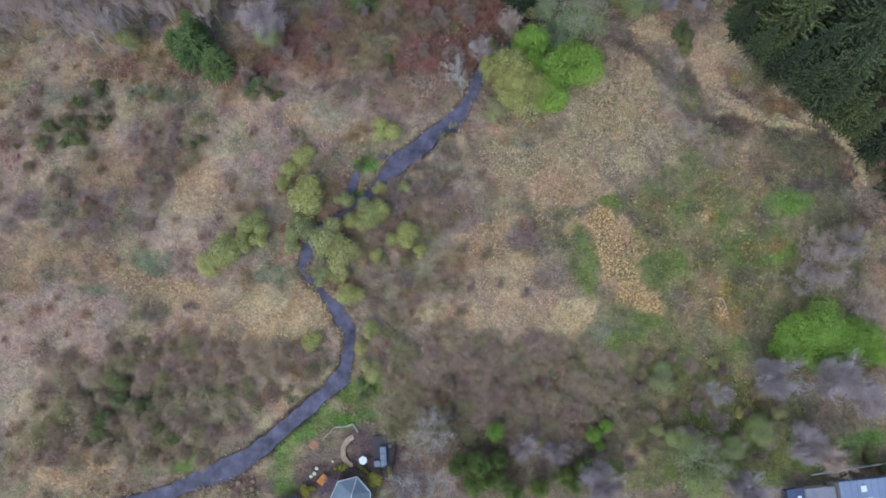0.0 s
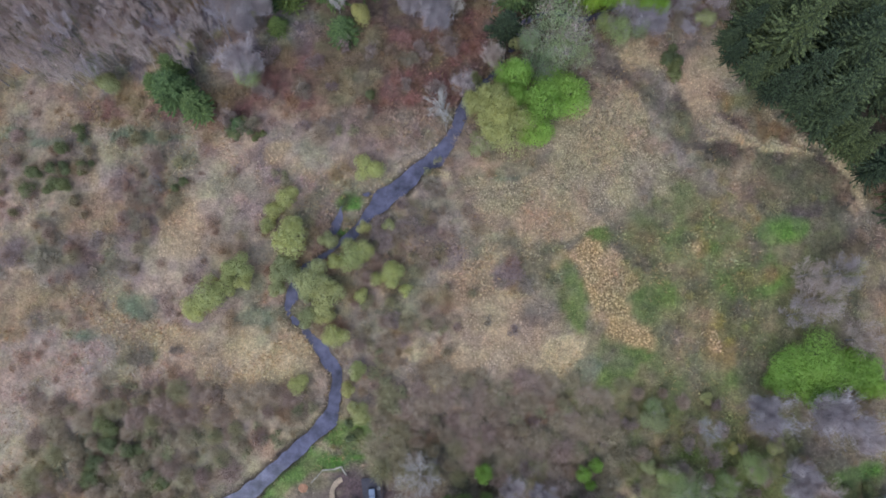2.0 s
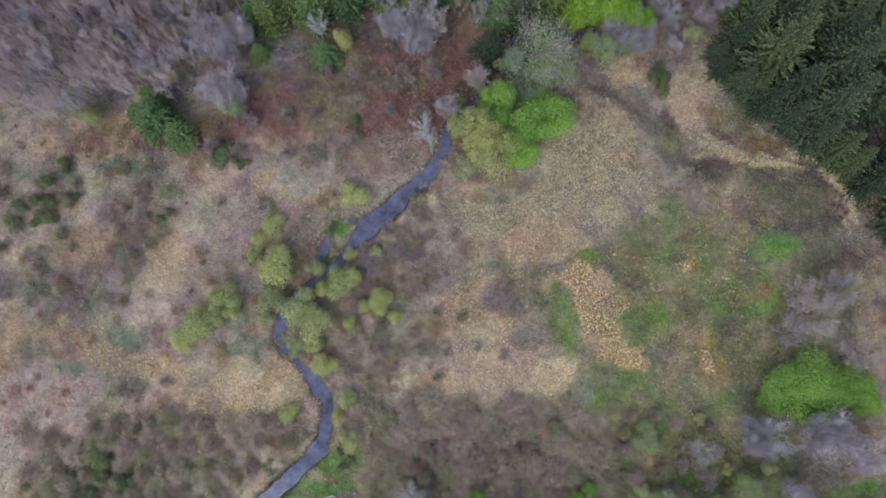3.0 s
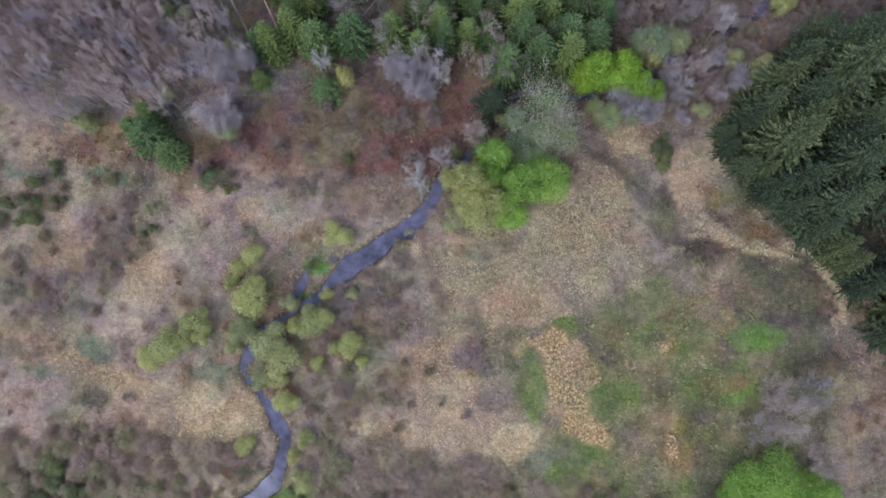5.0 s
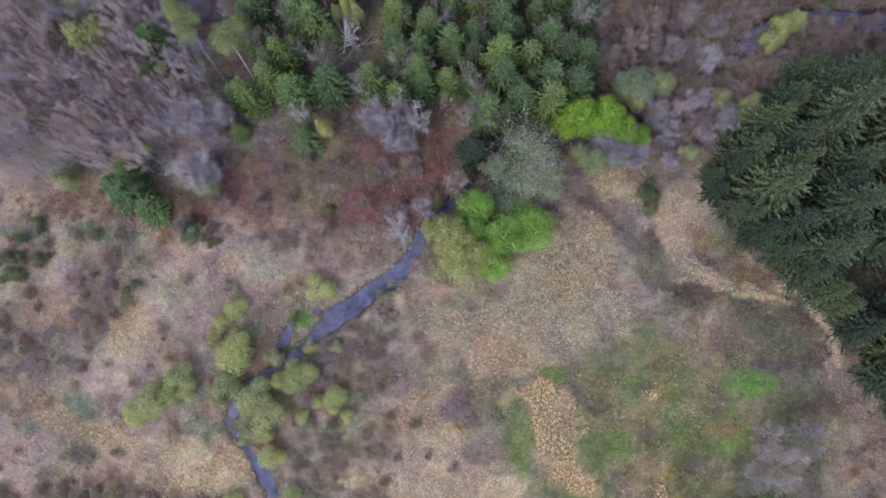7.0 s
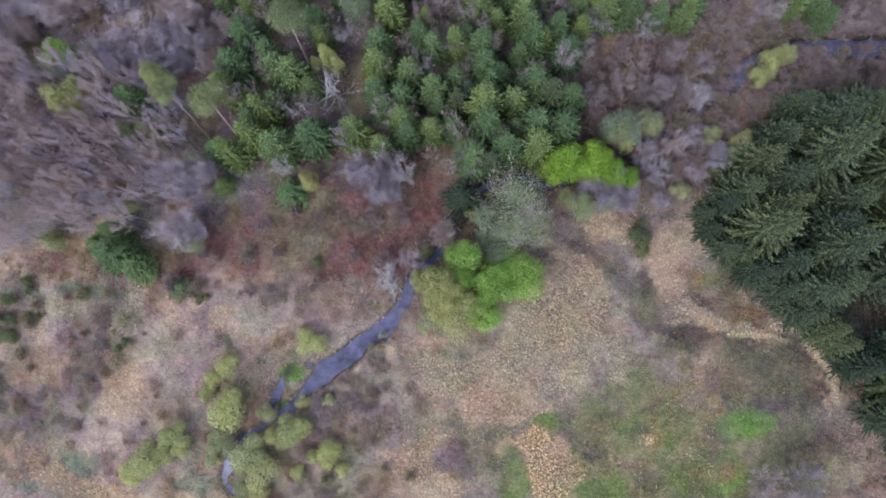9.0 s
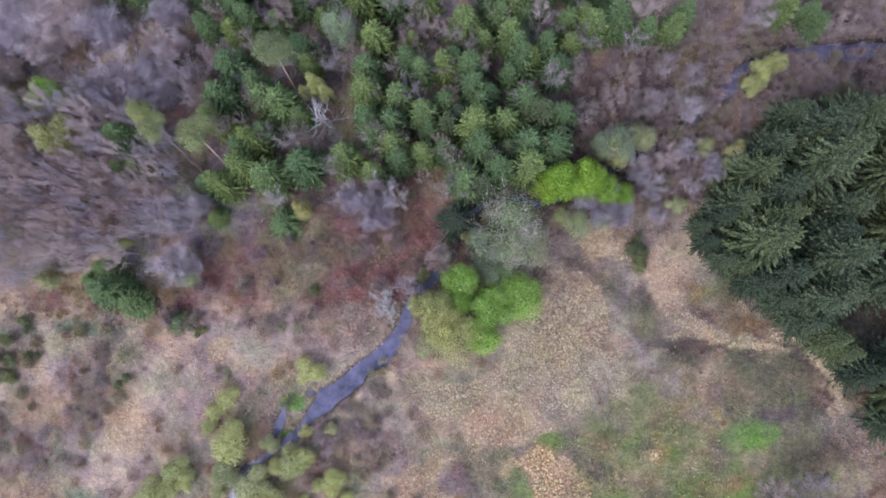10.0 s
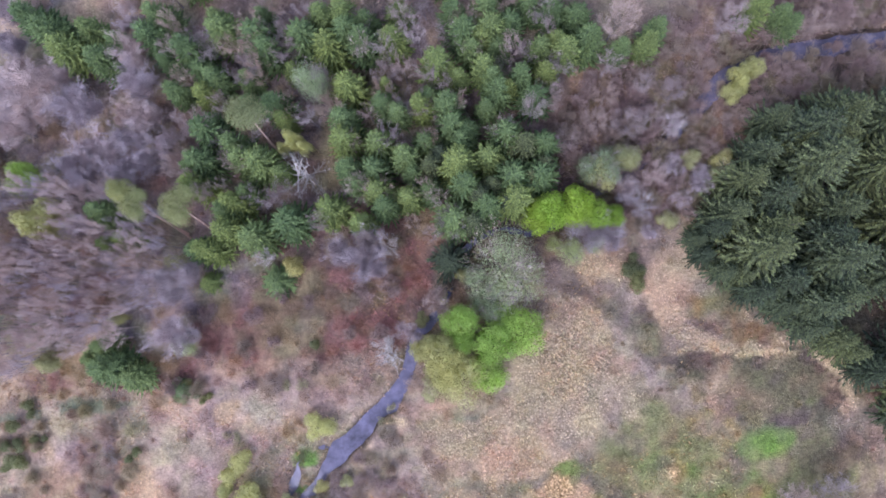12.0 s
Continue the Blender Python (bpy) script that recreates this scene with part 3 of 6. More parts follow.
STREAM += [(-3.1, 20.8, 1.3), (-1.9, 22.5, 1.4), (-0.4, 23.8, 2.6), (1.5, 25.2, 2.9), (3.1, 26.8, 2.6), (5.4, 28.5, 2.3), (6.9, 30.4, 2.0), (7.9, 32.5, 1.9), (8.7, 34.8, 1.7), (10.4, 36.2, 1.2), (12.5, 39.0, 1.0), (14.6, 41.8, 1.1), (14.9, 43.5, 1.1), (18.2, 44.9, 1.1), (22.2, 44.3, 1.3), (25.4, 45.7, 1.5)]
STREAM += [(29.5, 48.2, 1.6), (34.1, 50.5, 1.6), (37.3, 52.8, 1.7), (39.4, 54.3, 1.8), (41.5, 56.5, 2.5), (42.9, 58.1, 2.4), (45.8, 59.5, 2.5), (49.8, 60.3, 2.7), (53.9, 60.7, 2.9), (61.3, 61.0, 3.0), (69.3, 61.3, 3.0)]
SIDE = [(-6.4, 18.6, 0.8), (-6.0, 20.0, 0.9), (-5.6, 21.0, 1.1), (-5.0, 22.2, 0.8), (-4.7, 23.5, 0.6), (-3.5, 24.8, 0.5), (-1.5, 24.4, 0.6)]


def smooth_line(knots, step=0.35):
    """A smooth line through x, y, width."""
    k = np.array(knots)
    k = np.vstack([2 * k[0] - k[1], k, 2 * k[-1] - k[-2]])
    out = []
    for p, q, r, s in zip(k[:-3], k[1:-2], k[2:-1], k[3:]):
        n = max(2, int(np.linalg.norm(r[:2] - q[:2]) / step))
        t = np.linspace(0, 1, n, endpoint=False)[:, None]
        out.append(0.5 * (2 * q + (r - p) * t + (2 * p - 5 * q + 4 * r - s) * t ** 2 + (3 * q - p - 3 * r + s) * t ** 3))
    return np.vstack(out)


BROOK, BRANCH = smooth_line(STREAM), smooth_line(SIDE)
BROOK[:, 2] -= np.interp(BROOK[:, 1], (0, 8, 20, 24, 30, 40), (0.45, 0.5, 0.65, 0.55, 0.6, 0.8))
BRANCH[:, 2] *= 0.3
BED = np.vstack([BROOK, BRANCH])


def bank(x, y):
    """Distance from the water's edge: negative in the water."""
    x, y = np.asarray(x, float), np.asarray(y, float)
    best = np.full(x.shape, 1e3)
    near = (x > -45) & (x < 75) & (y > -20) & (y < 70)
    for k in np.array_split(np.nonzero(near)[0], max(1, near.sum() // 4000)):
        d = np.hypot(x[k, None] - BED[None, :, 0], y[k, None] - BED[None, :, 1]) - BED[None, :, 2] / 2
        best[k] = d.min(1)
    return best + 0.4 * (value_noise(x, y, 0.9, 11) - 0.4) + 0.36 * (value_noise(x, y, 2.2, 12) - 0.4)


def peach(col):
    return (col[:, 0] > 2.7 * col[:, 2]) & (col[:, 0] > 1.35 * col[:, 1])


def build_ground():
    far = np.array([120.0, 180.0, 300.0, 600.0, 1200.0, 2600.0])
    xs = np.concatenate([-far[::-1], np.arange(-62, 82.1, 0.5), far])
    ys = np.concatenate([-far[::-1], np.arange(-26, 92.1, 0.5), far + 20])
    gx, gy = np.meshgrid(xs, ys)
    x, y = gx.ravel(), gy.ravel()
    col, reed, scrub = growth(x, y)
    d = bank(x, y)
    z = ground_height(x, y) + 0.35 * (value_noise(x, y, 7.0, 21) - 0.5) + 0.25 * (value_noise(x, y, 1.6, 22) - 0.5)
    z -= 0.75 * np.clip((0.55 - d) / 1.0, 0, 1)
    col = col * (0.93 - 0.2 * reed - 0.14 * ((reed > 0.8) & peach(col)))[:, None]
    wet = np.clip((0.5 - d) / 0.5, 0, 1)[:, None]
    col = col * (1 - wet) + wet * np.array(srgb(74, 64, 58))
    nx, ny = len(xs), len(ys)
    i = (np.arange(ny - 1)[:, None] * nx + np.arange(nx - 1)).ravel()
    ob = new("ground", mesh_of("ground", np.c_[x, y, z], np.c_[i, i + 1, i + nx + 1, i + nx], SOIL, col, True))
    tagged(ob, "brown and green marshy valley floor with dead grass", "ground", kind="structure")


def build_water(name, line, label):
    t = np.gradient(line[:, :2], axis=0)
    t /= np.linalg.norm(t, axis=1)[:, None]
    side = np.c_[-t[:, 1], t[:, 0]]
    across = np.linspace(-1, 1, 7)
    p = line[:, None, :2] + side[:, None] * across[None, :, None] * (line[:, None, 2:3] / 2 + 0.55)
    z = np.repeat(ground_height(line[:, 0], line[:, 1])[:, None] - 0.36, 7, 1)
    v = np.concatenate([p, z[..., None]], 2).reshape(-1, 3)
    i = (np.arange(len(line) - 1)[:, None] * 7 + np.arange(6)).ravel()
    ob = new(name, mesh_of(name, v, np.c_[i, i + 1, i + 8, i + 7], WATER, None, True))
    tagged(ob, label, "brook", kind="structure")


build_ground()
build_water("water", BROOK, "slow slate-blue brook winding through the marsh")
build_water("water", BRANCH, "narrow side channel of the slate-blue brook")
bpy.data.objects["water.001"].location.z = -0.008


# ---- plants: the shapes ----
def leafy_shape(seed, lobes, leaves, size):
    """A crown of radius 1 and height 1: lobes of many small leaf clumps, with gaps."""
    rng = np.random.default_rng(seed)
    s = Shape()
    for k in range(lobes):
        a, far = rng.uniform(0, 2 * np.pi), 0.0 if k == 0 else rng.uniform(0.36, 0.6)
        mid = np.array([math.cos(a) * far, math.sin(a) * far, rng.uniform(0.46, 0.62) - 0.16 * far])
        r = np.array([1, 1, 0.82]) * (rng.uniform(0.46, 0.58) if k == 0 else rng.uniform(0.36, 0.52))
        n = max(20, int(leaves * (r[0] / 0.45) ** 2 / lobes))
        d = rng.normal(size=(n, 3))
        d[:, 2] = np.where(rng.random(n) < 0.6, np.abs(d[:, 2]), d[:, 2])
        d /= np.linalg.norm(d, axis=1)[:, None]
        rough = 0.84 + 0.22 * value_noise(d[:, 0] * 3 + k * 9, d[:, 1] * 3 + d[:, 2] * 2, 0.55, seed + k)
        p = mid + d * r * (rough * (0.58 + 0.56 * rng.random(n) ** 0.75))[:, None]
        nn = d + rng.normal(size=(n, 3)) * 0.3
        nn /= np.linalg.norm(nn, axis=1)[:, None]
        s.leaves(p, nn, size * rng.uniform(0.6, 1.35, n), rng)
    return s


def trunk_shape(seed, height, radius, limbs):
    """A tapered trunk with limbs, for a crown of radius 1 and height 1."""
    rng = np.random.default_rng(seed)
    s = Shape()
    k = np.linspace(0, 1, 6)
    bend = rng.normal(size=2) * 0.04
    pts = np.c_[bend[0] * np.sin(k * 4), bend[1] * np.sin(k * 5), k * height]
    s.tube(pts, radius * (1 - 0.75 * k) * (1 + 0.5 * (k == 0)), 6)
    for i in range(limbs):
        h = rng.uniform(0.25, 0.8) * height
        a, out = rng.uniform(0, 2 * np.pi), rng.uniform(0.3, 0.6)
        q = np.linspace(0, 1, 4)[:, None]
        end = np.array([math.cos(a) * out, math.sin(a) * out, rng.uniform(0.12, 0.3)])
        s.tube(np.array([0, 0, h]) + q * end + q * (1 - q) * (0, 0, -0.1), radius * 0.4 * (1 - 0.8 * q[:, 0]), 4)
    return s


def bare_shape(seed, spread, twigs, slim=1.0, upright=0.5, twig=0.008, longest=0.17):
    """Limbs, boughs and a haze of fine twigs of a leafless crown, radius 1 and height 1."""
    rng = np.random.default_rng(seed)
    s = Shape()
    k = np.linspace(0, 1, 6)
    lean = rng.normal(size=2) * 0.05
    stem = np.c_[lean[0] * k * 2, lean[1] * k * 2, k * 0.86]
    s.tube(stem, 0.026 * slim * (1 - 0.85 * k), 5)
    tips = []
    for i in range(spread):
        h = rng.uniform(0.16, 0.72)
        a = i * 2.4 + rng.normal() * 0.3
        out = rng.uniform(0.5, 0.9) * (1.12 - 0.5 * h)
        up = rng.uniform(0.25, 0.5) * upright + 0.08
        q = np.linspace(0, 1, 5)[:, None]
        start = np.array([np.interp(h, stem[:, 2], stem[:, 0]), np.interp(h, stem[:, 2], stem[:, 1]), h])
        limb = start + q * np.array([math.cos(a) * out, math.sin(a) * out, min(up, 0.95 - h)]) + rng.normal(size=(5, 3)) * 0.03 * q
        s.tube(limb, 0.010 * slim * (1 - 0.8 * q[:, 0]), 3)
        for j in range(6):
            base = limb[0] + (limb[-1] - limb[0]) * rng.uniform(0.3, 1.0)
            b = a + rng.normal() * 0.9
            tip = base + np.array([math.cos(b), math.sin(b), rng.uniform(0.1, 0.8)]) * rng.uniform(0.15, 0.32)
            s.blades([base], [tip], 0.014 * slim, rng)
            tips.append((base, tip))
    base, tip = np.array([p for p, t in tips]), np.array([t for p, t in tips])
    i = rng.integers(0, len(tips), twigs)
    way = (tip - base)[i]
    p = base[i] + way * rng.uniform(0.1, 1.1, (twigs, 1)) + rng.normal(size=(twigs, 3)) * (0.06, 0.06, 0.04)
    d = rng.normal(size=(twigs, 3)) * 0.8 + way / np.linalg.norm(way, axis=1)[:, None] + (0, 0, 0.6)
    e = p + d / np.linalg.norm(d, axis=1)[:, None] * rng.uniform(0.35 * longest, longest, (twigs, 1))
    p[:, 2], e[:, 2] = np.clip(p[:, 2], 0.05, 0.97), np.clip(e[:, 2], 0.08, 1.03)
    s.blades(p, e, twig, rng)
    return s


def conifer_shape(seed, whorls, arms, sprays, taper, low, sag, lift, plume, uneven, fresh):
    """Whorls of plume-like branches set with needle sprays, radius 1 and height 1.
    sag and lift: how far the branches hang and their tips turn up; fresh: how much paler the branch tips and treetop
    are."""
    rng = np.random.default_rng(seed)
    s = Shape()
    up = np.array([0, 0, 1.0])
    for w in range(whorls):
        h = low + (0.975 - low) * (w + rng.uniform(-0.3, 0.3)) / whorls
        reach = (1 - h) ** taper * rng.uniform(0.88, 1.08) + 0.04
        turn = rng.uniform(0, 6.28)
        n = max(5, int(arms * (0.55 + 0.6 * reach)))
        for k in range(n):
            a = turn + k * math.tau / n + rng.normal() * 0.2
            length = reach * rng.uniform(1 - uneven, 1 + 0.6 * uneven)
            u, v = np.array([math.cos(a), math.sin(a), 0.0]), np.array([-math.sin(a), math.cos(a), 0.0])
            q = np.linspace(0.14, 1.0, sprays)
            z = h + length * (lift * q ** 3.5 - sag * q ** 1.2) + rng.normal() * 0.006
            mid = u * (q * length)[:, None] + up * z[:, None]
            side = plume * (0.35 + 0.65 * length) * (1.12 - q) ** 0.7 * rng.uniform(0.75, 1.2, sprays) + 0.012
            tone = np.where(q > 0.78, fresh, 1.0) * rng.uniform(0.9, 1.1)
            wide = 0.62 * length / sprays + 0.008
            for sign in (-1, 1):
                far = mid + v * (sign * side)[:, None] + u * (side * 0.85)[:, None] - up * (side * (0.25 * sag + 0.02) + rng.normal(size=sprays) * 0.006)[:, None]
                p = np.stack([mid - u * wide, far, mid + u * wide], 1).reshape(-1, 3)
                s.add(p, np.arange(len(p)).reshape(-1, 3), np.repeat(tone, 3)[:, None] * np.ones(3))
            tip = mid[-1] + u * 0.1 * length + up * 0.004
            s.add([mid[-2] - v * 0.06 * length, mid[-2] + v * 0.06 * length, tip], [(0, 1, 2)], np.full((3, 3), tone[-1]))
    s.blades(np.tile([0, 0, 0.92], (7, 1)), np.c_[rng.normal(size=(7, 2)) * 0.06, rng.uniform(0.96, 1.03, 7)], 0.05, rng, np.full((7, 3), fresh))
    return s


def shrub_twigs(rng, n):
    """Twigs of a low leafless bush, radius 1 and height 1: starts and ends."""
    a, far = rng.uniform(0, 2 * np.pi, n), np.sqrt(rng.random(n))
    top = np.c_[np.cos(a) * far, np.sin(a) * far, np.sqrt(np.maximum(0.02, 1.04 - far ** 2))]
    top *= (0.7 + 0.4 * value_noise(top[:, 0] * 2 + rng.uniform(0, 90), top[:, 1] * 2, 0.8, 3))[:, None]
    start = top * rng.uniform(0.2, 0.75, (n, 1)) + rng.normal(size=(n, 3)) * 0.08
    start[:, 2] = np.maximum(start[:, 2], 0)
    return start, top + rng.normal(size=(n, 3)) * 0.05


LABELS = {
    "yellow_willow": ("yellow-green willow bush in fresh leaf beside the brook", "willow"),
    "grey_willow": ("grey-green willow bush just coming into leaf", "willow"),
    "green_tree": ("bright green broadleaf tree in fresh leaf", "tree"),
    "olive_tree": ("olive-yellow willow tree hung with catkins", "tree"),
    "lime_tree": ("vivid lime-green broadleaf tree by the brook", "tree"),
    "sage_tree": ("broad grey-green tree just coming into leaf by the brook", "tree"),
    "pale_tree": ("pale green budding tree with sparse crown", "tree"),
    "olive_bush": ("low olive-grey bush just budding among brown scrub", "bush"),
    "yew": ("dense dark green yew tree behind the garden", "tree"),
    "dark_bush": ("low dark green evergreen bush in the marsh", "bush"),
    "young_conifer": ("young green conifer with dense tiers of branches", "conifer"),
    "spruce": ("tall dark green spruce with drooping branches", "conifer"),
    "pine": ("tall pine with bare pale trunk and thin crown", "pine"),
    "white_bare_tree": ("leafless pale grey tree with fine twigs", "bare tree"),
    "mauve_bare_tree": ("leafless mauve-brown tree with a rounded twiggy crown", "bare tree"),
    "broad_bare_tree": ("broad leafless grey tree with a haze of twigs", "bare tree"),
    "mauve_bush": ("low leafless mauve-brown bush with fine twigs", "bush"),
    "grey_bare_tree": ("slender leafless grey tree in the crowded wood", "bare tree"),
    "shrub": ("low leafless brown shrub in the dead grass", "shrub"),
}
GROUPS = {"yew": "yews behind the garden", "yellow_willow": "willows along the brook", "grey_willow": "willows along the brook", "green_tree": "leafy trees", "olive_tree": "leafy trees",
          "lime_tree": "leafy trees", "pale_tree": "leafy trees", "sage_tree": "leafy trees", "dark_bush": "evergreen bushes", "olive_bush": "budding bushes", "young_conifer": "young conifers of the plantation",
          "spruce": "tall spruces", "pine": "tall pines", "white_bare_tree": "bare trees", "mauve_bare_tree": "bare trees", "mauve_bush": "bare bushes", "broad_bare_tree": "bare trees",
          "grey_bare_tree": "bare trees of the grey wood", "shrub": "shrubs of the marsh"}
NAMES = {"yew": "yew_tree", "yellow_willow": "willow_bush", "grey_willow": "willow_bush", "green_tree": "leafy_tree", "olive_tree": "willow_tree", "lime_tree": "leafy_tree",
         "pale_tree": "budding_tree", "sage_tree": "leafy_tree", "dark_bush": "evergreen_bush", "olive_bush": "budding_bush", "young_conifer": "young_conifer", "spruce": "spruce_tree", "pine": "pine_tree",
         "white_bare_tree": "bare_tree", "mauve_bare_tree": "bare_tree", "mauve_bush": "bare_bush", "broad_bare_tree": "bare_tree", "grey_bare_tree": "bare_tree", "shrub": "shrub"}


def plant_parts(kind, v, large=False):
    """The parts of one variant of a kind: name, shape, material."""
    seed = 100 * sorted(LABELS).index(kind) + v
    leaf = LEAF[kind]
    if kind in ("yellow_willow", "grey_willow", "dark_bush", "olive_bush"):
        return [("trunk", trunk_shape(seed, 0.6, 0.07, 5), BARK), ("crown", leafy_shape(seed, 7, 2400 if kind == "dark_bush" else 520 if kind == "olive_bush" else 9000 if large else 5200, 0.03 if large else 0.05 if kind == "dark_bush" else 0.07 if kind == "olive_bush" else 0.037), leaf)]
    if kind in ("green_tree", "olive_tree", "lime_tree", "pale_tree", "sage_tree"):
        n, size = (9600, 0.03) if kind in ("green_tree", "olive_tree", "lime_tree") else (6600, 0.023) if kind == "sage_tree" else (10000, 0.02)
        if large:
            n, size = int(n * 1.1), size * 0.66
        parts = [("trunk", trunk_shape(seed, 0.7, 0.06, 7), BARK), ("crown", leafy_shape(seed, 13, n, size), leaf)]
        if kind in ("pale_tree", "sage_tree"):  # half in leaf: the twigs still show
            parts.append(("branchwork", bare_shape(seed + 50, 16, 1000, 0.6, 0.8, 0.008), LEAF["mauve_bare_tree"]))
        return parts
    if kind == "yew":
        return [("trunk", trunk_shape(seed, 0.7, 0.06, 7), BARK), ("crown", leafy_shape(seed, 16, 7000, 0.034), leaf)]
    if kind == "young_conifer":
        crown = conifer_shape(seed, 22, 16, 6, 0.5, 0.05, 0.02, 0.08, 0.15, 0.34, 1.25)
        return [("trunk", trunk_shape(seed, 0.9, 0.05, 0), BARK), ("crown", crown, leaf)]
    if kind == "spruce":
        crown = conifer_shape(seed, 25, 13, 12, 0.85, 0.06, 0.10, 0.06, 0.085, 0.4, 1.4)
        return [("trunk", trunk_shape(seed, 0.95, 0.04, 0), BARK), ("crown", crown, leaf)]
    if kind == "pine":
        crown = leafy_shape(seed, 11, 9000, 0.026)
        crown.v = [p * (1, 1, 0.26) + (0, 0, 0.74) for p in crown.v]
        return [("trunk", trunk_shape(seed, 0.9, 0.06, 0), PINE_BARK), ("crown", crown, leaf)]
    if kind == "shrub":
        s, rng = Shape(), np.random.default_rng(seed)
        s.blades(*shrub_twigs(rng, 1100), 0.016, rng)
        start, top = shrub_twigs(rng, 420)
        s.leaves(top, top + rng.normal(size=top.shape) * 0.35, 0.03 * rng.uniform(0.6, 1.3, 420), rng)
        return [("twigs", s, leaf)]
    if kind == "grey_bare_tree":
        return [("trunk", trunk_shape(seed, 0.85, 0.05, 0), GREY_BARK), ("crown", bare_shape(seed, 12, 2600, 0.8, 1.5, 0.010, 0.09), leaf)]
    if kind == "broad_bare_tree":
        crown = bare_shape(seed, 18, 1500, 0.7, 0.9, 0.0105)
        rng = np.random.default_rng(seed)
        for k in range(6 if large else 4):  # domed masses of fine outer twigs
            p, q = shrub_twigs(rng, 900 if large else 700)
            a, far, r = rng.uniform(0, math.tau), 0.0 if k == 0 else rng.uniform(0.35, 0.6), rng.uniform(0.4, 0.6)
            mid = np.array([math.cos(a) * far, math.sin(a) * far, 0.45 - 0.2 * far])
            crown.blades(p * (r, r, r * 0.9) + mid, q * (r, r, r * 0.9) + mid, 0.008 if large else 0.011, rng)
        return [("trunk", trunk_shape(seed, 0.6, 0.03, 0), GREY_BARK), ("crown", crown, leaf)]
    if kind == "mauve_bush":
        rng = np.random.default_rng(seed)
        crown = bare_shape(seed, 12, 350, 0.6, 0.9, 0.012)
        for k in range(4):
            p, q = shrub_twigs(rng, 210)
            a, far, r = rng.uniform(0, math.tau), 0.0 if k == 0 else rng.uniform(0.3, 0.55), rng.uniform(0.45, 0.65)
            mid = np.array([math.cos(a) * far, math.sin(a) * far, 0.3 - 0.3 * far])
            crown.blades(p * r + mid, q * r + mid, 0.024, rng)
        return [("trunk", trunk_shape(seed, 0.6, 0.035, 0), GREY_BARK), ("crown", crown, leaf)]
    n = 2200 if kind == "white_bare_tree" else 3400 if large else 1500
    bark = PALE_BARK if kind == "white_bare_tree" else GREY_BARK
    return [("trunk", trunk_shape(seed, 0.6, 0.035, 0), bark), ("crown", bare_shape(seed, 15, n, 1.15 if kind == "white_bare_tree" else 0.6, 0.9, 0.0105), leaf)]


VARIANTS = {"yew": 3, "yellow_willow": 4, "grey_willow": 3, "green_tree": 4, "olive_tree": 3, "lime_tree": 3, "pale_tree": 3, "sage_tree": 3, "dark_bush": 3, "olive_bush": 3, "young_conifer": 5,
            "spruce": 4, "pine": 2, "white_bare_tree": 4, "mauve_bare_tree": 4, "mauve_bush": 4, "broad_bare_tree": 4, "grey_bare_tree": 5, "shrub": 5}
FIRST = {}
PLANTED = defaultdict(list)


def plant(kind, x, y, radius, height, rng, tilt=2.0, lean=None):
    """Plants one tree or bush: built once for each variant, then copied."""
    large = radius > 2.9 and kind in ("green_tree", "pale_tree", "sage_tree", "olive_tree", "lime_tree", "grey_willow", "yellow_willow") or radius > 1.9 and kind in ("mauve_bare_tree", "broad_bare_tree")
    v = (int(rng.integers(2 if large else VARIANTS[kind])), large)
    z = float(ground_height(x, y)) - 0.08
    at = pose(x, y, z, rng.normal() * tilt * 0.5, rng.normal() * tilt * 0.5, rng.uniform(0, 360))
    if lean:
        at = pose(x, y, z, -math.degrees(math.atan(lean[1])), math.degrees(math.atan(lean[0])), 0)
    PLANTED[kind].append((x, y, radius))
    size = Vector((radius, radius, height))
    if (kind, v) in FIRST:
        first = FIRST[kind, v]
        ob = copy_thing(first, at @ Matrix.Diagonal((size.x / first.scale.x, size.y / first.scale.y, size.z / first.scale.z, 1)))
        return ob
    parts = plant_parts(kind, *v)
    if len(parts) == 1:
        ob = new(NAMES[kind], parts[0][1].mesh(NAMES[kind], parts[0][2]))
    else:
        ob = new(NAMES[kind])
        for name, shape, material in parts:
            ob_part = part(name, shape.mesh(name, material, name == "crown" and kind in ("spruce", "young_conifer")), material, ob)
            if name == "branchwork":
                tagged(ob_part, kind="stuff")
    tagged(ob, *LABELS[kind], GROUPS[kind])
    ob.matrix_basis = at @ Matrix.Diagonal((*size, 1))
    FIRST[kind, v] = ob
    return ob


# ---- plants: the places (x, y, radius, height) ----
PLACES = defaultdict(list)
PLACES["yellow_willow"] += [(-9.7, 19.7, 2.56, 3.5), (-15.4, 16.9, 1.77, 2.8), (-14.9, 15.3, 1.23, 2.2), (-18.8, 14, 2.25, 2.8), (-20, 12.7, 1.64, 2.2), (-16.8, 14.9, 1.7, 2.4), (-2, 26.9, 1.77, 2.5), (-10.3, 24, 1.64, 2.2), (-11.8, 22.5, 1.3, 1.8), (-12.8, 21.2, 1.1, 1.6), (-3.7, 17.8, 1.88, 3), (-2.5, 18.6, 1.54, 2.8), (-5.1, 17, 1.29, 2.2), (0.2, 15.7, 1.74, 2.5), (-0.9, 15.2, 1.15, 2), (2, 14.1, 0.81, 1.5), (-5.3, 9.1, 1.67, 2.5), (-9.1, 4.5, 1.29, 1.8), (-3.4, 5.9, 1.21, 1.8), (-2.6, 13.6, 1.02, 1.5)]
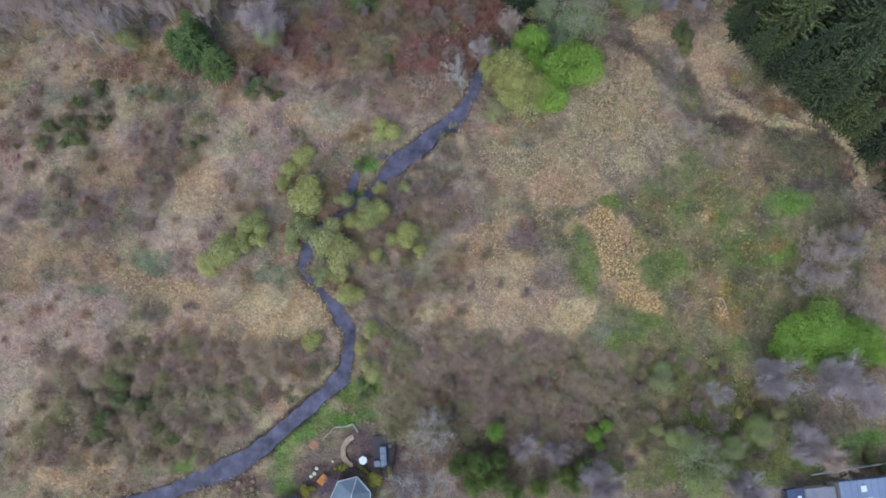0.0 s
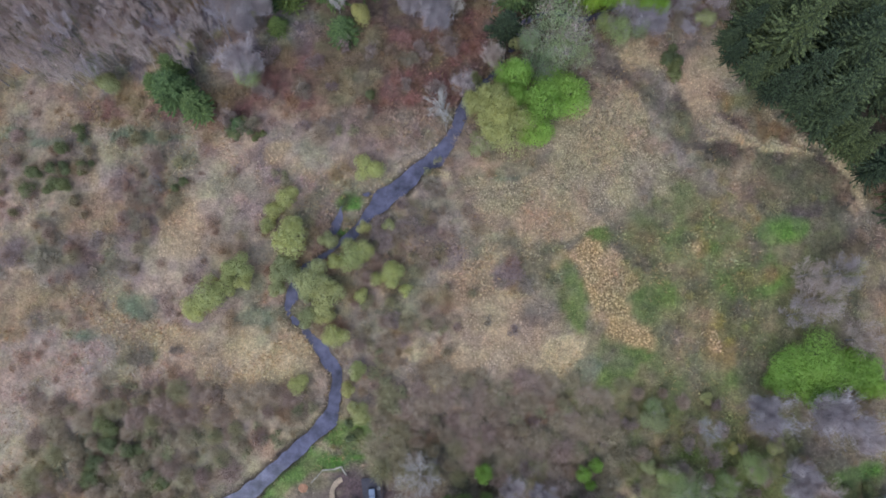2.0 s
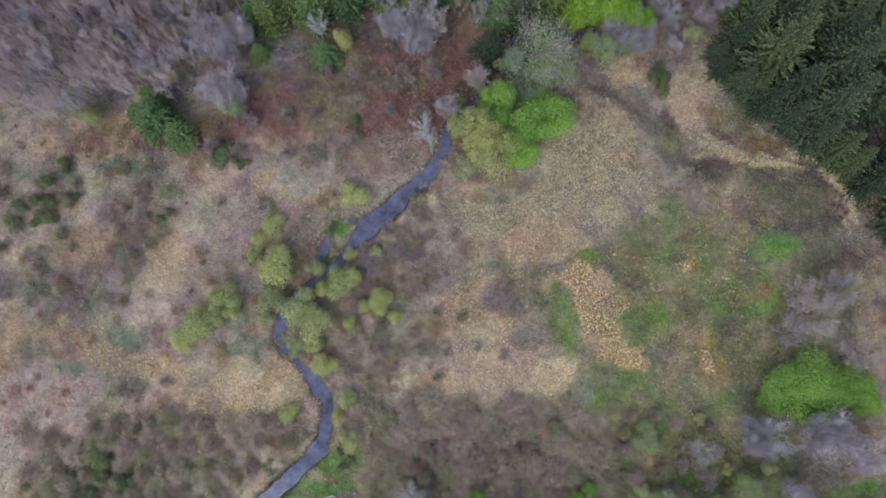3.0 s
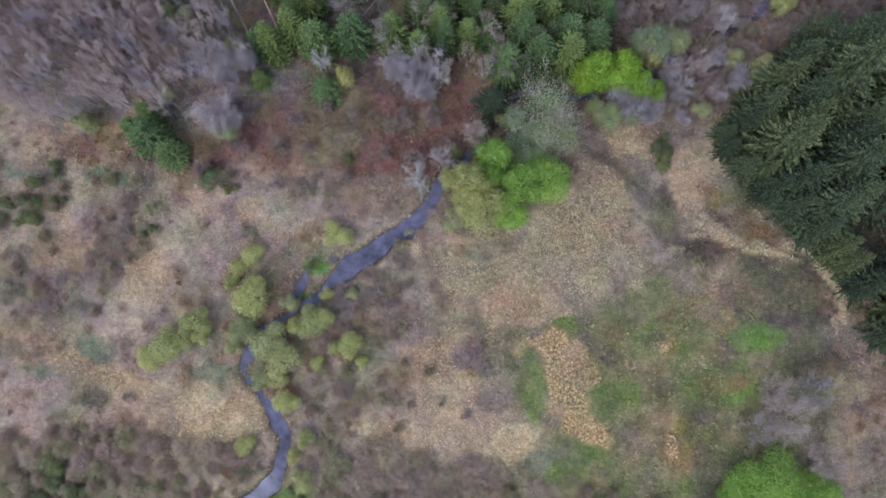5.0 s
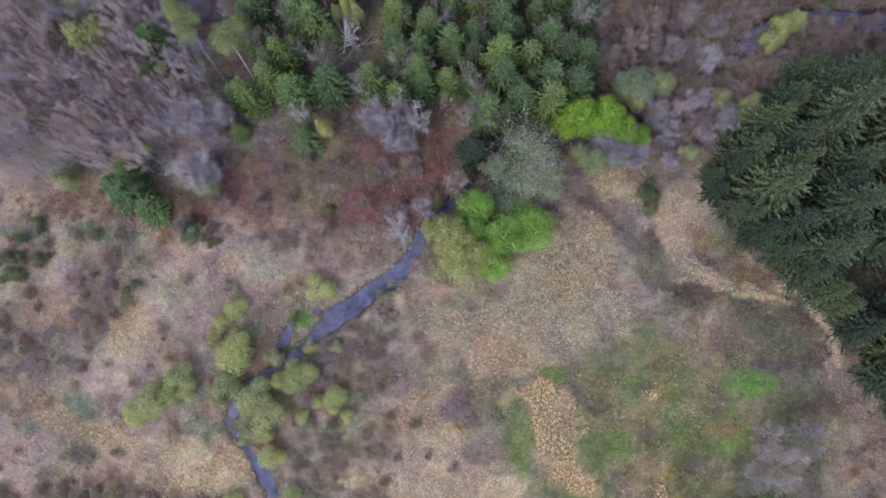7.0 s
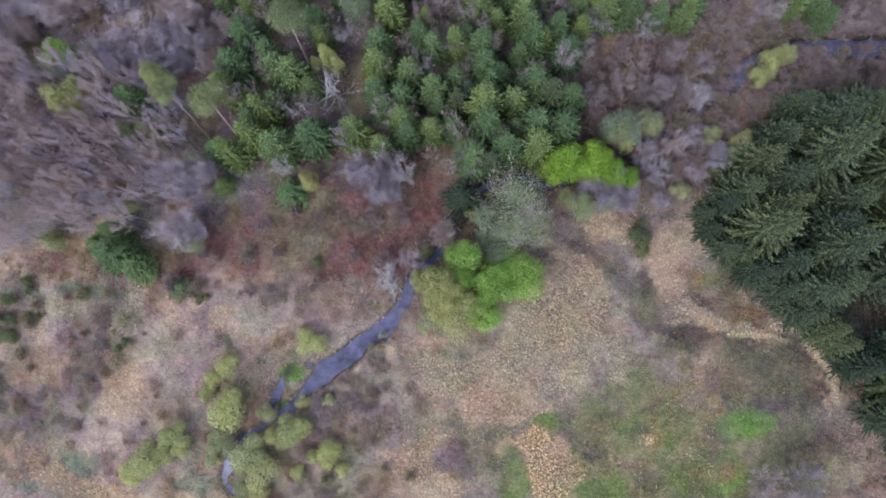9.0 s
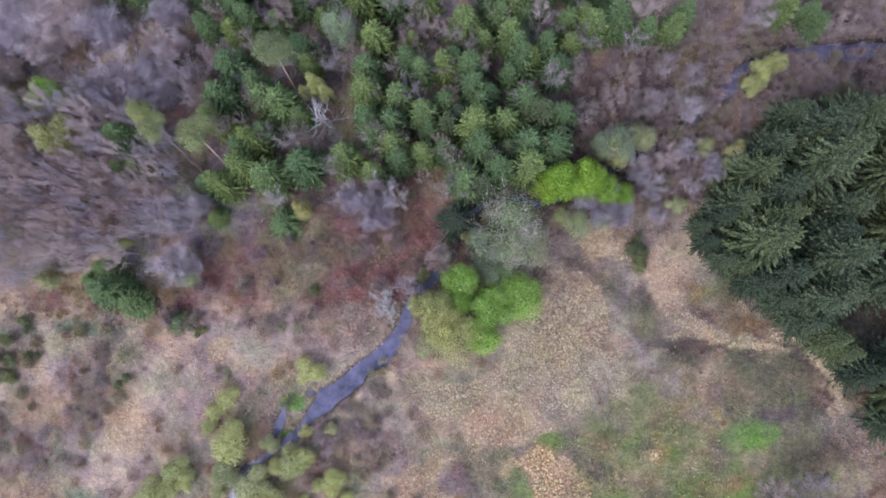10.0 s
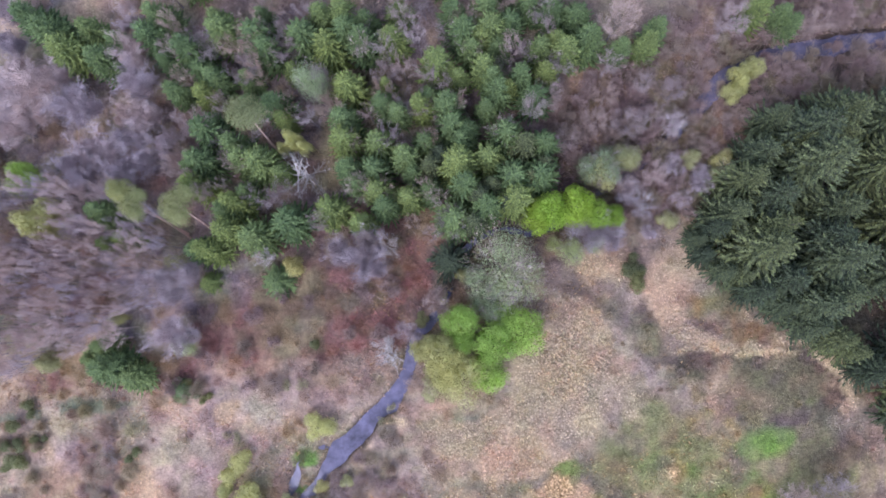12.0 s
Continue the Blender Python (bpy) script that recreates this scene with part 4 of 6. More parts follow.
PLACES["yellow_willow"] += [(43.2, 55.9, 1.52, 5), (44, 57.6, 1.45, 5), (45.6, 58.3, 1.26, 5), (-27.5, 50.2, 1.79, 8), (-26, 51.2, 1.45, 8), (-26, 49.6, 1.13, 7), (-0.8, 55.5, 1.16, 7.5), (0.2, 54.7, 0.78, 6.5), (-2, 55, 0.73, 6)]
PLACES["grey_willow"] += [(31.4, 50.6, 2, 5), (41.5, 49.4, 1.5, 4), (28.8, 49.2, 2, 5), (27.4, 0.5, 1.8, 2), (-14.1, 44.6, 1.4, 5), (10.2, 29.6, 1.8, 2), (-6.2, 19.5, 1.33, 2), (-7.6, 15.5, 2.31, 3), (-6.3, 13.6, 2.44, 3), (-8.3, 13.6, 1, 2), (-8.3, 11.4, 1.33, 2), (-10.5, 16.4, 1.79, 2.5), (-11.4, 14.6, 1.33, 2), (-6.5, 11.6, 1.32, 2), (0.2, 21, 0.93, 1.5), (-2.4, 20.8, 0.87, 1.5), (-3, 1.7, 1.6, 2), (-4.1, 4, 0.94, 1.5), (-11.3, 16, 1.49, 2), (-29.14, 36.29, 1.41, 4)]
PLACES["grey_willow"] += [(-20.92, 39.97, 0.93, 5), (-2.52, 43.35, 1.4, 5), (35.48, 44.11, 1.38, 3), (40.98, 48.44, 1.03, 4), (38.58, 50.03, 1.27, 3), (9.6, 36.6, 1, 2.5), (11.8, 38.6, 0.9, 2.5), (14.2, 40.6, 1, 2.5)]
PLACES["green_tree"] += [(43.9, 6.7, 3.1, 5.5), (42, 5.2, 2.7, 4.5), (46, 5.2, 2.9, 5), (44.3, 3.6, 2.6, 4), (40.8, 4.4, 1.8, 3), (48.8, 5.5, 2.4, 4), (50.3, 3.9, 1.9, 3), (9.5, -4.5, 1, 4), (19.4, 34.3, 2.66, 5), (16.5, 33.3, 2.29, 6), (15.6, 30.7, 2.09, 5.5), (13.6, 35.8, 2.21, 7), (13.2, 34, 1.66, 6), (18, 36.3, 1.55, 4), (-28.9, 54.7, 1.82, 6), (19.65, -4.83, 0.86, 2.5), (21.02, -3.93, 0.81, 2.5), (20.39, -5.86, 0.69, 2)]
PLACES["olive_tree"] += [(13.3, 30.5, 3.04, 6), (11, 31.5, 2.09, 5.5), (11, 33.4, 2.07, 6.5), (9.1, 33.6, 1.33, 5), (12.1, 32.3, 1.79, 6.5)]
PLACES["sage_tree"] += [(17.8, 41, 4.65, 7), (16.7, 37.7, 2.35, 5), (19.8, 39.1, 3.24, 6), (15.3, 40.2, 1.45, 6), (28.7, 49.6, 2.36, 7), (31.6, 50.4, 1.33, 5), (1.9, 60.3, 1.74, 9), (41.6, 48.5, 1.17, 4)]
PLACES["lime_tree"] += [(23.5, 46, 2.1, 7), (26, 46, 2.12, 7), (22, 45.4, 1.86, 6), (28.1, 45.4, 1.79, 6), (29.8, 45, 1.35, 5)]
PLACES["pale_tree"] += [(-14.4, 36.9, 1.7, 5), (25.1, 41.6, 1.57, 5), (27.9, 42.2, 1.15, 4), (23.6, 42.8, 0.96, 5), (29.87, -7.2, 2.92, 6), (28.4, -5.08, 1.49, 4), (36.72, -4.56, 1.73, 4), (30.57, -9.92, 2.35, 6), (33.92, -6.22, 1.38, 4), (27.38, 1.73, 1.18, 2)]
PLACES["dark_bush"] += [(47.8, -8, 1.3, 1.5), (50.2, -7.6, 1.3, 1.5), (-35, 28.8, 1.6, 2), (-37.7, 26.4, 1.6, 2), (-34.9, 25.2, 1.6, 2), (-32.1, 27.8, 0.9, 1.5), (-22.2, 25.9, 0.9, 1.5), (-33.1, 31.4, 0.9, 1.5), (-28.2, -0.4, 2.2, 2), (-26.1, -2.4, 1.1, 1.5), (31.2, 38.5, 1.4, 2.5), (-15.9, 31.7, 1.3, 1.5), (-13.7, 31.4, 1.1, 1.5), (-17.1, 31.1, 1.2, 1.2), (32, 39.6, 1.5, 2.5), (-2, 34.8, 0.9, 1.2), (-24.2, -4.6, 1.3, 1.5), (-30.2, -4.4, 1.7, 1.5), (-3.9, -0.2, 1.2, 1)]
PLACES["olive_bush"] += [(10.7, 2.8, 1.6, 1.2), (13, -0.1, 1.4, 1.2), (17.1, -0.7, 1.6, 1.2), (8.9, -1.9, 1.4, 1.2), (19, 2.3, 1.3, 1), (23.6, -1.9, 1.4, 1.2), (7.2, 1.7, 1.4, 1.2), (15.4, 2.3, 1.3, 1.2), (20.6, -2.5, 1.4, 1.2), (4.2, -0.1, 1.3, 1.2), (11.1, -3.6, 1.6, 1.2), (-19.1, -0.3, 1.4, 1.2), (-15.6, -1.9, 1.3, 1.2), (-22, -0.9, 1.4, 1.2), (-13.2, -0.2, 1.2, 1), (-23.8, -2, 1.4, 1.2), (-25.7, 0.3, 1.3, 1), (-10.9, -0.8, 1.1, 1), (-17.8, -3.7, 1.2, 1.2), (-8.6, 1.8, 1.2, 1)]
PLACES["olive_bush"] += [(-1.6, 12.2, 1.3, 1.2), (-0.5, 5.7, 1.4, 1.2), (1.3, 2.7, 1.3, 1.2), (4.9, 9.9, 1.3, 1.2), (-1, 8.6, 1.2, 1.2), (3, 17, 1.3, 1.2), (4.8, 27.5, 1.2, 1.2), (-27.1, 3.7, 1.3, 1), (-11.5, 26, 1.2, 1), (-4.3, 31.1, 1.2, 1)]
PLACES["white_bare_tree"] += [(3.2, -4.8, 2.7, 6), (2.3, -5.7, 2.2, 5), (0.1, -9.4, 2.4, 8), (3.8, -8.8, 2.2, 7), (32.5, -0.7, 1.6, 4), (33, 46.2, 1.43, 3), (-4.9, 44.4, 1.34, 6), (5.3, 44.7, 1.22, 7), (7.4, 43.9, 1.33, 7)]
PLACES["shrub"] += [(-7.1, 31, 1.8, 1.5), (-24.7, 28.4, 1.5, 2), (10.2, 29.8, 1.6, 2.5)]
PLACES["broad_bare_tree"] += [(-12.3, 54.4, 2.1, 6), (-14.7, 37.3, 2.8, 7), (-15, 42.2, 2.4, 8), (-13.3, 43.5, 2.1, 7), (4.9, 42.5, 2.5, 8), (5.9, 44.7, 2.3, 8), (3.1, 44.1, 1.8, 7), (19.6, -9.4, 2.6, 6), (27.1, 43.6, 2.65, 5), (29.3, 43, 1.97, 4.5), (39.4, 48.2, 1.31, 3), (31.5, 47.7, 1.19, 3), (-16.1, 63.5, 2.61, 6), (-16.2, 66, 1.99, 6), (-26.8, 63.1, 3.44, 6), (-22.8, 61.4, 2.99, 6), (-28.9, 59.9, 2.83, 6), (-20.9, 57.2, 2.99, 6), (-17.6, 55.1, 2.79, 6), (-23.5, 54.7, 2.5, 6)]
PLACES["broad_bare_tree"] += [(-15.4, 59.4, 2.11, 6), (-25.1, 65.3, 2.52, 5), (-14, 56.4, 1.86, 6), (36.6, 53.2, 1.29, 5), (32.91, 45.51, 1.55, 3), (39.2, 47.38, 1.44, 3), (31.47, 47.33, 1.6, 3.5), (34.58, 48.72, 1.61, 3), (36.53, 49.52, 1.5, 3), (37.08, 46.11, 1.27, 2.5), (33.46, 42.77, 1.39, 2.5), (37.8, 0.94, 2.61, 8), (44.68, 0.56, 2.98, 8), (47.85, -1.14, 2.41, 8), (40.8, -5.58, 2.72, 7), (43.13, -7.24, 2.15, 7), (34.58, -10.11, 2.35, 6), (11.4, 38.2, 1.76, 5.6), (8.3, 35.5, 1.63, 4.8), (12.27, -5.86, 1.7, 4)]
PLACES["broad_bare_tree"] += [(15.44, -6.55, 1.59, 3.5), (21.26, -10.17, 1.69, 4), (-28.9, 72.5, 2.08, 5), (-26.2, 72.5, 1.72, 5), (-29.5, 68.8, 2.07, 5), (-16.1, 69.4, 1.71, 5), (-17.7, 67.1, 1.49, 4.5), (-16.2, 71.1, 1.48, 5)]
PLACES["mauve_bush"] += [(13, 16, 1.7, 1.2), (10.6, 10.7, 0.8, 0.8), (14.8, 14.5, 1.5, 1.2), (13.2, 9.6, 1, 1), (1.5, 20.3, 1.4, 1.5), (16.9, -5.8, 2.1, 2), (22.1, -5.8, 1.8, 2), (33.4, -3.3, 1.8, 2), (21.8, -0.1, 1.5, 1.5), (14, -4.5, 1.8, 2), (-25.5, 25.1, 2.1, 1.5), (-26.5, 22, 1.8, 1.2), (-24.7, 27.3, 1.4, 1.2), (-40.4, 19.3, 2.4, 1.2), (-36.7, 18.2, 2.1, 1.2), (-32.7, 17.4, 1.8, 1), (-28.6, 17.4, 1.5, 1), (-31, 20, 1.5, 1), (-26.8, 7.2, 1.3, 1), (-25.1, 7.7, 1.2, 1)]
PLACES["mauve_bush"] += [(-27.6, 17, 1.4, 1), (-41.6, 17.3, 1.8, 1), (-22.2, 8.4, 1, 0.8), (-1.1, 21.2, 1.3, 1.5), (2.1, 23.1, 1.4, 1.5), (4.2, 20.3, 1.3, 1.5), (5.4, 24.9, 1.4, 1.5), (8.4, 2.8, 1.6, 1.5), (0.7, 11, 1.3, 1.5), (-0.2, 19.7, 2, 1.5), (2, 21.1, 1.5, 1.5), (4.8, 25.7, 1.2, 1.2), (-2.6, 17.5, 1.3, 1.2)]
PLACES["mauve_bare_tree"] += [(45, 12.7, 3.3, 5), (49.1, 8.3, 2.3, 5), (44.3, 15.2, 2.3, 4), (48.2, 15.3, 2.5, 4), (42.7, 11, 2.2, 4), (7.1, 63.5, 1.43, 8), (9.1, 63.3, 1.43, 8), (-3.1, 49.7, 1.44, 7), (22.6, 55.7, 1.54, 8), (21.3, 61.6, 1.21, 8), (1.3, 57.1, 1.38, 8), (12.4, 63.5, 1.32, 8), (12.9, 48.1, 1.23, 6), (4.9, 54.6, 1.12, 6), (6.8, 57.2, 1.23, 6), (-2.4, 51.2, 1.13, 5), (37.1, 56.5, 1.53, 4), (33.9, 57.3, 1.12, 5), (-8.1, 51.8, 1.01, 6), (10.6, 61, 1.23, 6)]
PLACES["mauve_bare_tree"] += [(9.4, 57.7, 1.12, 6), (25.2, 63.6, 1.11, 6), (25.8, 52.9, 1.7, 4), (28.9, 54.5, 1.81, 4), (32.2, 53.9, 1.93, 4), (30.3, 56.9, 1.7, 4), (34.6, 54.2, 1.59, 4), (43.1, 62.6, 2.24, 6), (31.5, 63.1, 1.96, 9), (30.6, 59.6, 1.56, 6), (52, 61.9, 1.71, 5), (37.09, 56.54, 1.53, 4), (33.96, 57.33, 1.13, 4.5), (9.85, 45.95, 1.15, 6), (11.66, 44.64, 1.03, 6)]
PLACES["young_conifer"] += [(-26, 70.8, 1.87, 7.5), (-24.1, 68.9, 1.98, 7.5), (-22.6, 67, 1.98, 7.5), (-20.4, 69, 1.86, 7.5), (-19.2, 65.8, 1.97, 7.5), (-17.6, 67.5, 1.85, 7.5), (-13.7, 67.3, 1.85, 7.5), (-12.7, 69.1, 1.53, 7.5), (-10.1, 65.5, 1.71, 7.5), (-9.3, 63.5, 1.96, 7.5), (-7.9, 62.4, 1.53, 7.5), (-9.5, 61.3, 1.71, 7.5), (-12, 61.6, 1.36, 7.5), (-6.7, 67, 2.15, 7.5), (-7.4, 68.6, 1.53, 7.5), (-3, 65.8, 2.14, 7.5), (-2.4, 64.3, 1.53, 7.5), (1.1, 65.3, 2.14, 7.5), (3.5, 64.2, 1.95, 7.5), (3, 67.3, 1.84, 7.5)]
PLACES["young_conifer"] += [(5.5, 65.6, 1.84, 7.5), (7, 64.1, 1.71, 7.5), (5.4, 67.3, 1.52, 7.5), (7.3, 66.5, 1.52, 7.5), (-9.1, 57.6, 1.71, 7.5), (-6.8, 55.5, 1.84, 7.5), (-5.9, 53.9, 1.59, 7.5), (-4.4, 53.5, 1.83, 7.5), (-2.3, 59.1, 1.59, 7.5), (-1.6, 57.6, 1.22, 7.5), (-10, 54.2, 1.84, 7.5), (-11.6, 54.1, 1.34, 7.5), (-10.8, 52.1, 1.53, 7.5), (-8.3, 49.3, 1.84, 7.5), (-6.2, 51, 1.52, 7.5), (-8.2, 47.4, 1.52, 7.5), (-7, 50, 1.34, 7.5), (-5.5, 46.5, 1.95, 7.5), (-2.4, 52.5, 1.22, 7.5), (-2.1, 47.5, 2, 7.5)]
PLACES["young_conifer"] += [(-11.7, 45.8, 1.71, 7.5), (-10.1, 45.4, 1.34, 7.5), (-21.1, 50.7, 1.72, 7.5), (-19.9, 50.2, 1.53, 7.5), (-20.6, 47.4, 1.36, 7.5), (4.9, 59.9, 1.83, 7.5), (4.1, 57, 1.7, 7.5), (4.2, 55.1, 1.7, 7.5), (8.8, 59.8, 1.1, 7.5), (8.3, 57.9, 1.58, 7.5), (9.7, 57.1, 1.22, 7.5), (7.4, 54.4, 1.7, 7.5), (4.9, 50.5, 1.7, 7.5), (4.4, 51.8, 1.34, 7.5), (6.9, 49.6, 1.83, 7.5), (7.3, 47.8, 1.33, 7.5), (9.8, 48.7, 1.83, 7.5), (9.9, 52.5, 1.52, 7.5), (10.4, 51, 1.33, 7.5), (12, 54, 1.7, 7.5)]
PLACES["young_conifer"] += [(13.8, 61.1, 1.7, 7.5), (15.9, 59.8, 1.34, 7.5), (12.7, 58.5, 1.7, 7.5), (12, 57.4, 1.34, 7.5), (14.8, 55.3, 1.7, 7.5), (15.5, 53.7, 1.7, 7.5), (16.3, 54.9, 1.52, 7.5), (14.5, 57.2, 1.52, 7.5), (18.4, 63.3, 1.95, 7.5), (17.4, 62.5, 1.7, 7.5), (20, 62.4, 1.83, 7.5), (19.6, 64.3, 1.83, 7.5), (16.9, 64, 1.7, 7.5), (21.4, 64.6, 1.83, 7.5), (16, 66.1, 1.7, 7.5), (19, 65.9, 1.7, 7.5), (18.6, 60.3, 1.46, 7.5), (19.2, 59.3, 1.22, 7.5), (19.5, 57.9, 1.46, 7.5), (18.3, 56.7, 1.33, 7.5)]
PLACES["young_conifer"] += [(21.8, 59.2, 1.22, 7.5), (20.6, 58.3, 1.22, 7.5), (24.3, 61.9, 1.95, 7.5), (25.8, 62.5, 1.7, 7.5), (26.6, 61.3, 1.52, 7.5), (28.9, 61.9, 1.83, 7.5), (31.8, 60.8, 1.22, 7.5), (35.5, 62.3, 1.33, 7.5), (34.6, 61, 1.22, 7.5), (4.9, 46.5, 1.33, 7.5), (45.9, 63.3, 1.47, 7.5), (49.2, 62, 1.72, 7.5), (48.4, 62.9, 1.47, 7.5), (-4.5, 42, 1.6, 3), (-11.5, 42.6, 0.96, 2.5), (-15.8, 32, 1.04, 2), (-22.28, 37.4, 1.36, 6.5), (-22.43, 35.09, 1.93, 6.5), (-19.9, 33.85, 1.74, 4.5), (-24.36, 36.25, 1.38, 5)]
PLACES["young_conifer"] += [(-21.43, 35.31, 1.61, 5), (-19.05, 47.67, 1.44, 6), (19.9, 53.7, 2.18, 9)]
PLACES["spruce"] += [(13.11, 42.18, 2.3, 5.5), (43, 40, 4, 15), (48.3, 47.5, 4.2, 16), (48.8, 50.6, 3.8, 15), (44.6, 44.8, 3.8, 15), (40.9, 43.7, 3.4, 13), (43.3, 41.7, 2.4, 14), (45.5, 37, 3.4, 12), (49.6, 35, 4.2, 16), (49.8, 40.5, 4, 16), (50.3, 43.1, 4, 16), (49.7, 37.9, 3.6, 15), (40.3, 38.3, 2.1, 7), (42.8, 36.18, 2.1, 8), (45.55, 34.39, 2.1, 8), (48.17, 34.09, 4, 14), (46.4, 52.5, 3, 11), (44.4, 49.1, 3.2, 12), (42.7, 46.8, 3, 11), (48.06, 32.14, 2.1, 8)]
PLACES["spruce"] += [(50.15, 30.45, 2.1, 8), (48.1, 49.7, 3, 12), (39.7, 42.7, 2.1, 9), (38.7, 40, 2.1, 6.5), (51.84, 29.14, 2.1, 8), (53.6, 26.86, 2.1, 8), (38.21, 41.69, 2.1, 6), (42.1, 37.7, 2.1, 8), (57.5, 24.5, 3, 12), (59, 21, 3, 12), (57, 28, 3.4, 14), (60.5, 17.5, 3, 12), (61, 25, 3.4, 14), (56.3, 21.8, 2.2, 9), (12.2, 51.5, 1.92, 7.5), (13.3, 52.5, 1.78, 7.5), (21.6, 52.1, 2.38, 10), (23.2, 50.6, 2.29, 9), (18.4, 48.8, 2.27, 10), (16.8, 48, 2.06, 9)]
PLACES["spruce"] += [(19.1, 47.1, 2.06, 9), (15.9, 45.8, 2.07, 8.5), (22, 49.4, 1.96, 8)]

PLACES["yew"] += [(6.04, -7.77, 1.35, 4), (7.98, -7.47, 1.46, 4.5), (9.99, -7.23, 1.13, 4), (7.44, -9.41, 1.46, 4), (9.69, -9.14, 1.35, 4), (11.37, -10.23, 1.35, 4), (13.96, -9.84, 1.13, 3.5), (16.47, -8.89, 1.24, 4), (18.48, -8.08, 1.24, 4), (17.65, -9.75, 1.13, 3.5)]

rng = np.random.default_rng(7)
for kind, spots in PLACES.items():
    for x, y, r, h in spots:
        grown = rng.uniform(0.8, 1.15) if kind in ("young_conifer", "spruce") else rng.uniform(0.95, 1.08)
        if kind in ("dark_bush", "olive_bush"):  # a loose group of three
            for k in range(3):
                a = rng.uniform(0, math.tau)
                plant(kind, x + 0.7 * r * math.cos(a), y + 0.7 * r * math.sin(a), r * rng.uniform(0.4, 0.75), h * rng.uniform(0.6, 1.0), rng)
            continue
        plant(kind, x, y, r * grown, h * grown, rng)

for x, y, r, h, lean in ((-13.7, 47.9, 1.7, 12.2, (-0.1, 0.2)), (-9.4, 46.5, 2.2, 11.7, (-0.17, 0.32)), (-13.3, 47.3, 1.3, 13.2, (-0.24, 0.37)), (-2.9, 54.7, 2.0, 12.2, (-0.08, 0.24))):
    plant("pine", x, y, r, h, rng, lean=lean)


def inside(x, y, corners):
    hit = False
    for (ax, ay), (bx, by) in zip(corners, corners[1:] + corners[:1]):
        if (ay > y) != (by > y) and x < (bx - ax) * (y - ay) / (by - ay) + ax:
            hit = not hit
    return hit


def fill(kind, corners, spacing, tries, radius, height, rng, avoid=(), most=400, shore=0.6):
    """Fills an area with plants at a least spacing."""
    xs, ys = [c[0] for c in corners], [c[1] for c in corners]
    taken = [(p[0], p[1], spacing) for p in PLANTED[kind]] + [(p[0], p[1], max(0.5 * spacing, 0.9 * p[2])) for k in avoid for p in PLANTED[k]]
    made = 0
    for _ in range(tries):
        x, y = rng.uniform(min(xs), max(xs)), rng.uniform(min(ys), max(ys))
        if made >= most or not inside(x, y, corners) or bank(np.array([x]), np.array([y]))[0] < shore:
            continue
        if any((x - px) ** 2 + (y - py) ** 2 < gap ** 2 for px, py, gap in taken):
            continue
        taken.append((x, y, spacing))
        made += 1
        plant(kind, x, y, rng.uniform(*radius), rng.uniform(*height), rng)


GREY_WOOD = [(-52, 38), (-45, 35), (-38, 38), (-31, 35), (-26, 39), (-22, 36), (-19, 40), (-15, 41), (-17, 45), (-12, 48), (-18, 53), (-30, 55), (-52, 60)]
PLANTATION = [(-12, 50), (-6, 47.5), (2, 47), (11, 49), (14, 45), (20, 48), (27, 60), (32, 70), (30, 84), (-12, 88), (-13, 66), (-12.5, 58)]
MAUVE_THICKET = [(-50, 60), (-30, 54), (-16, 53), (-14, 58), (-14.5, 68), (-30, 66), (-50, 72)]
DARK_CORNER = [(13, 46), (17, 45.5), (22, 47.5), (25, 52), (24, 58), (18, 56), (14, 51)]
SPRUCE_WOOD = [(39.5, 45.0), (40.7, 39.3), (44.9, 36.8), (51.2, 31.6), (57.2, 23.2), (80, 16), (80, 66), (58, 55), (46, 51)]
fill("spruce", SPRUCE_WOOD, 4.4, 500, (3.0, 4.2), (11, 16), rng)
fill("young_conifer", DARK_CORNER, 2.3, 300, (1.6, 2.4), (7, 10), rng, most=14)
PLANTED["dead"] = [(-0.0, 52.5, 3.6)]
fill("young_conifer", PLANTATION, 2.2, 4000, (1.1, 1.9), (4.5, 7.5), rng, ("spruce", "sage_tree", "pine", "yellow_willow", "white_bare_tree", "mauve_bare_tree", "dead"), 70)
fill("mauve_bare_tree", PLANTATION, 1.7, 2000, (1.2, 2.1), (4.5, 7), rng, ("spruce", "white_bare_tree", "dead"), 130)
fill("mauve_bush", [(-19, 32), (-8, 31), (4, 33), (10, 38), (9, 43), (-4, 43), (-16, 39)], 2.0, 700, (0.9, 1.8), (1.6, 3.6), rng, ("white_bare_tree", "young_conifer"), 18)
fill("mauve_bush", [(27, 47), (34, 49), (44, 58), (60, 58), (66, 66), (40, 66), (30, 60), (22, 50)], 1.5, 3000, (1.1, 2.0), (1.8, 3.6), rng, ("white_bare_tree", "lime_tree", "yellow_willow"), 190, -0.3)
fill("mauve_bush", [(31, 44), (36, 43), (42, 49), (50, 55), (60, 56), (60, 60), (46, 59), (38, 52), (31, 48)], 1.4, 2000, (1.0, 1.8), (1.8, 3.2), rng, ("white_bare_tree", "lime_tree", "yellow_willow", "spruce", "broad_bare_tree"), 70, 0.1)
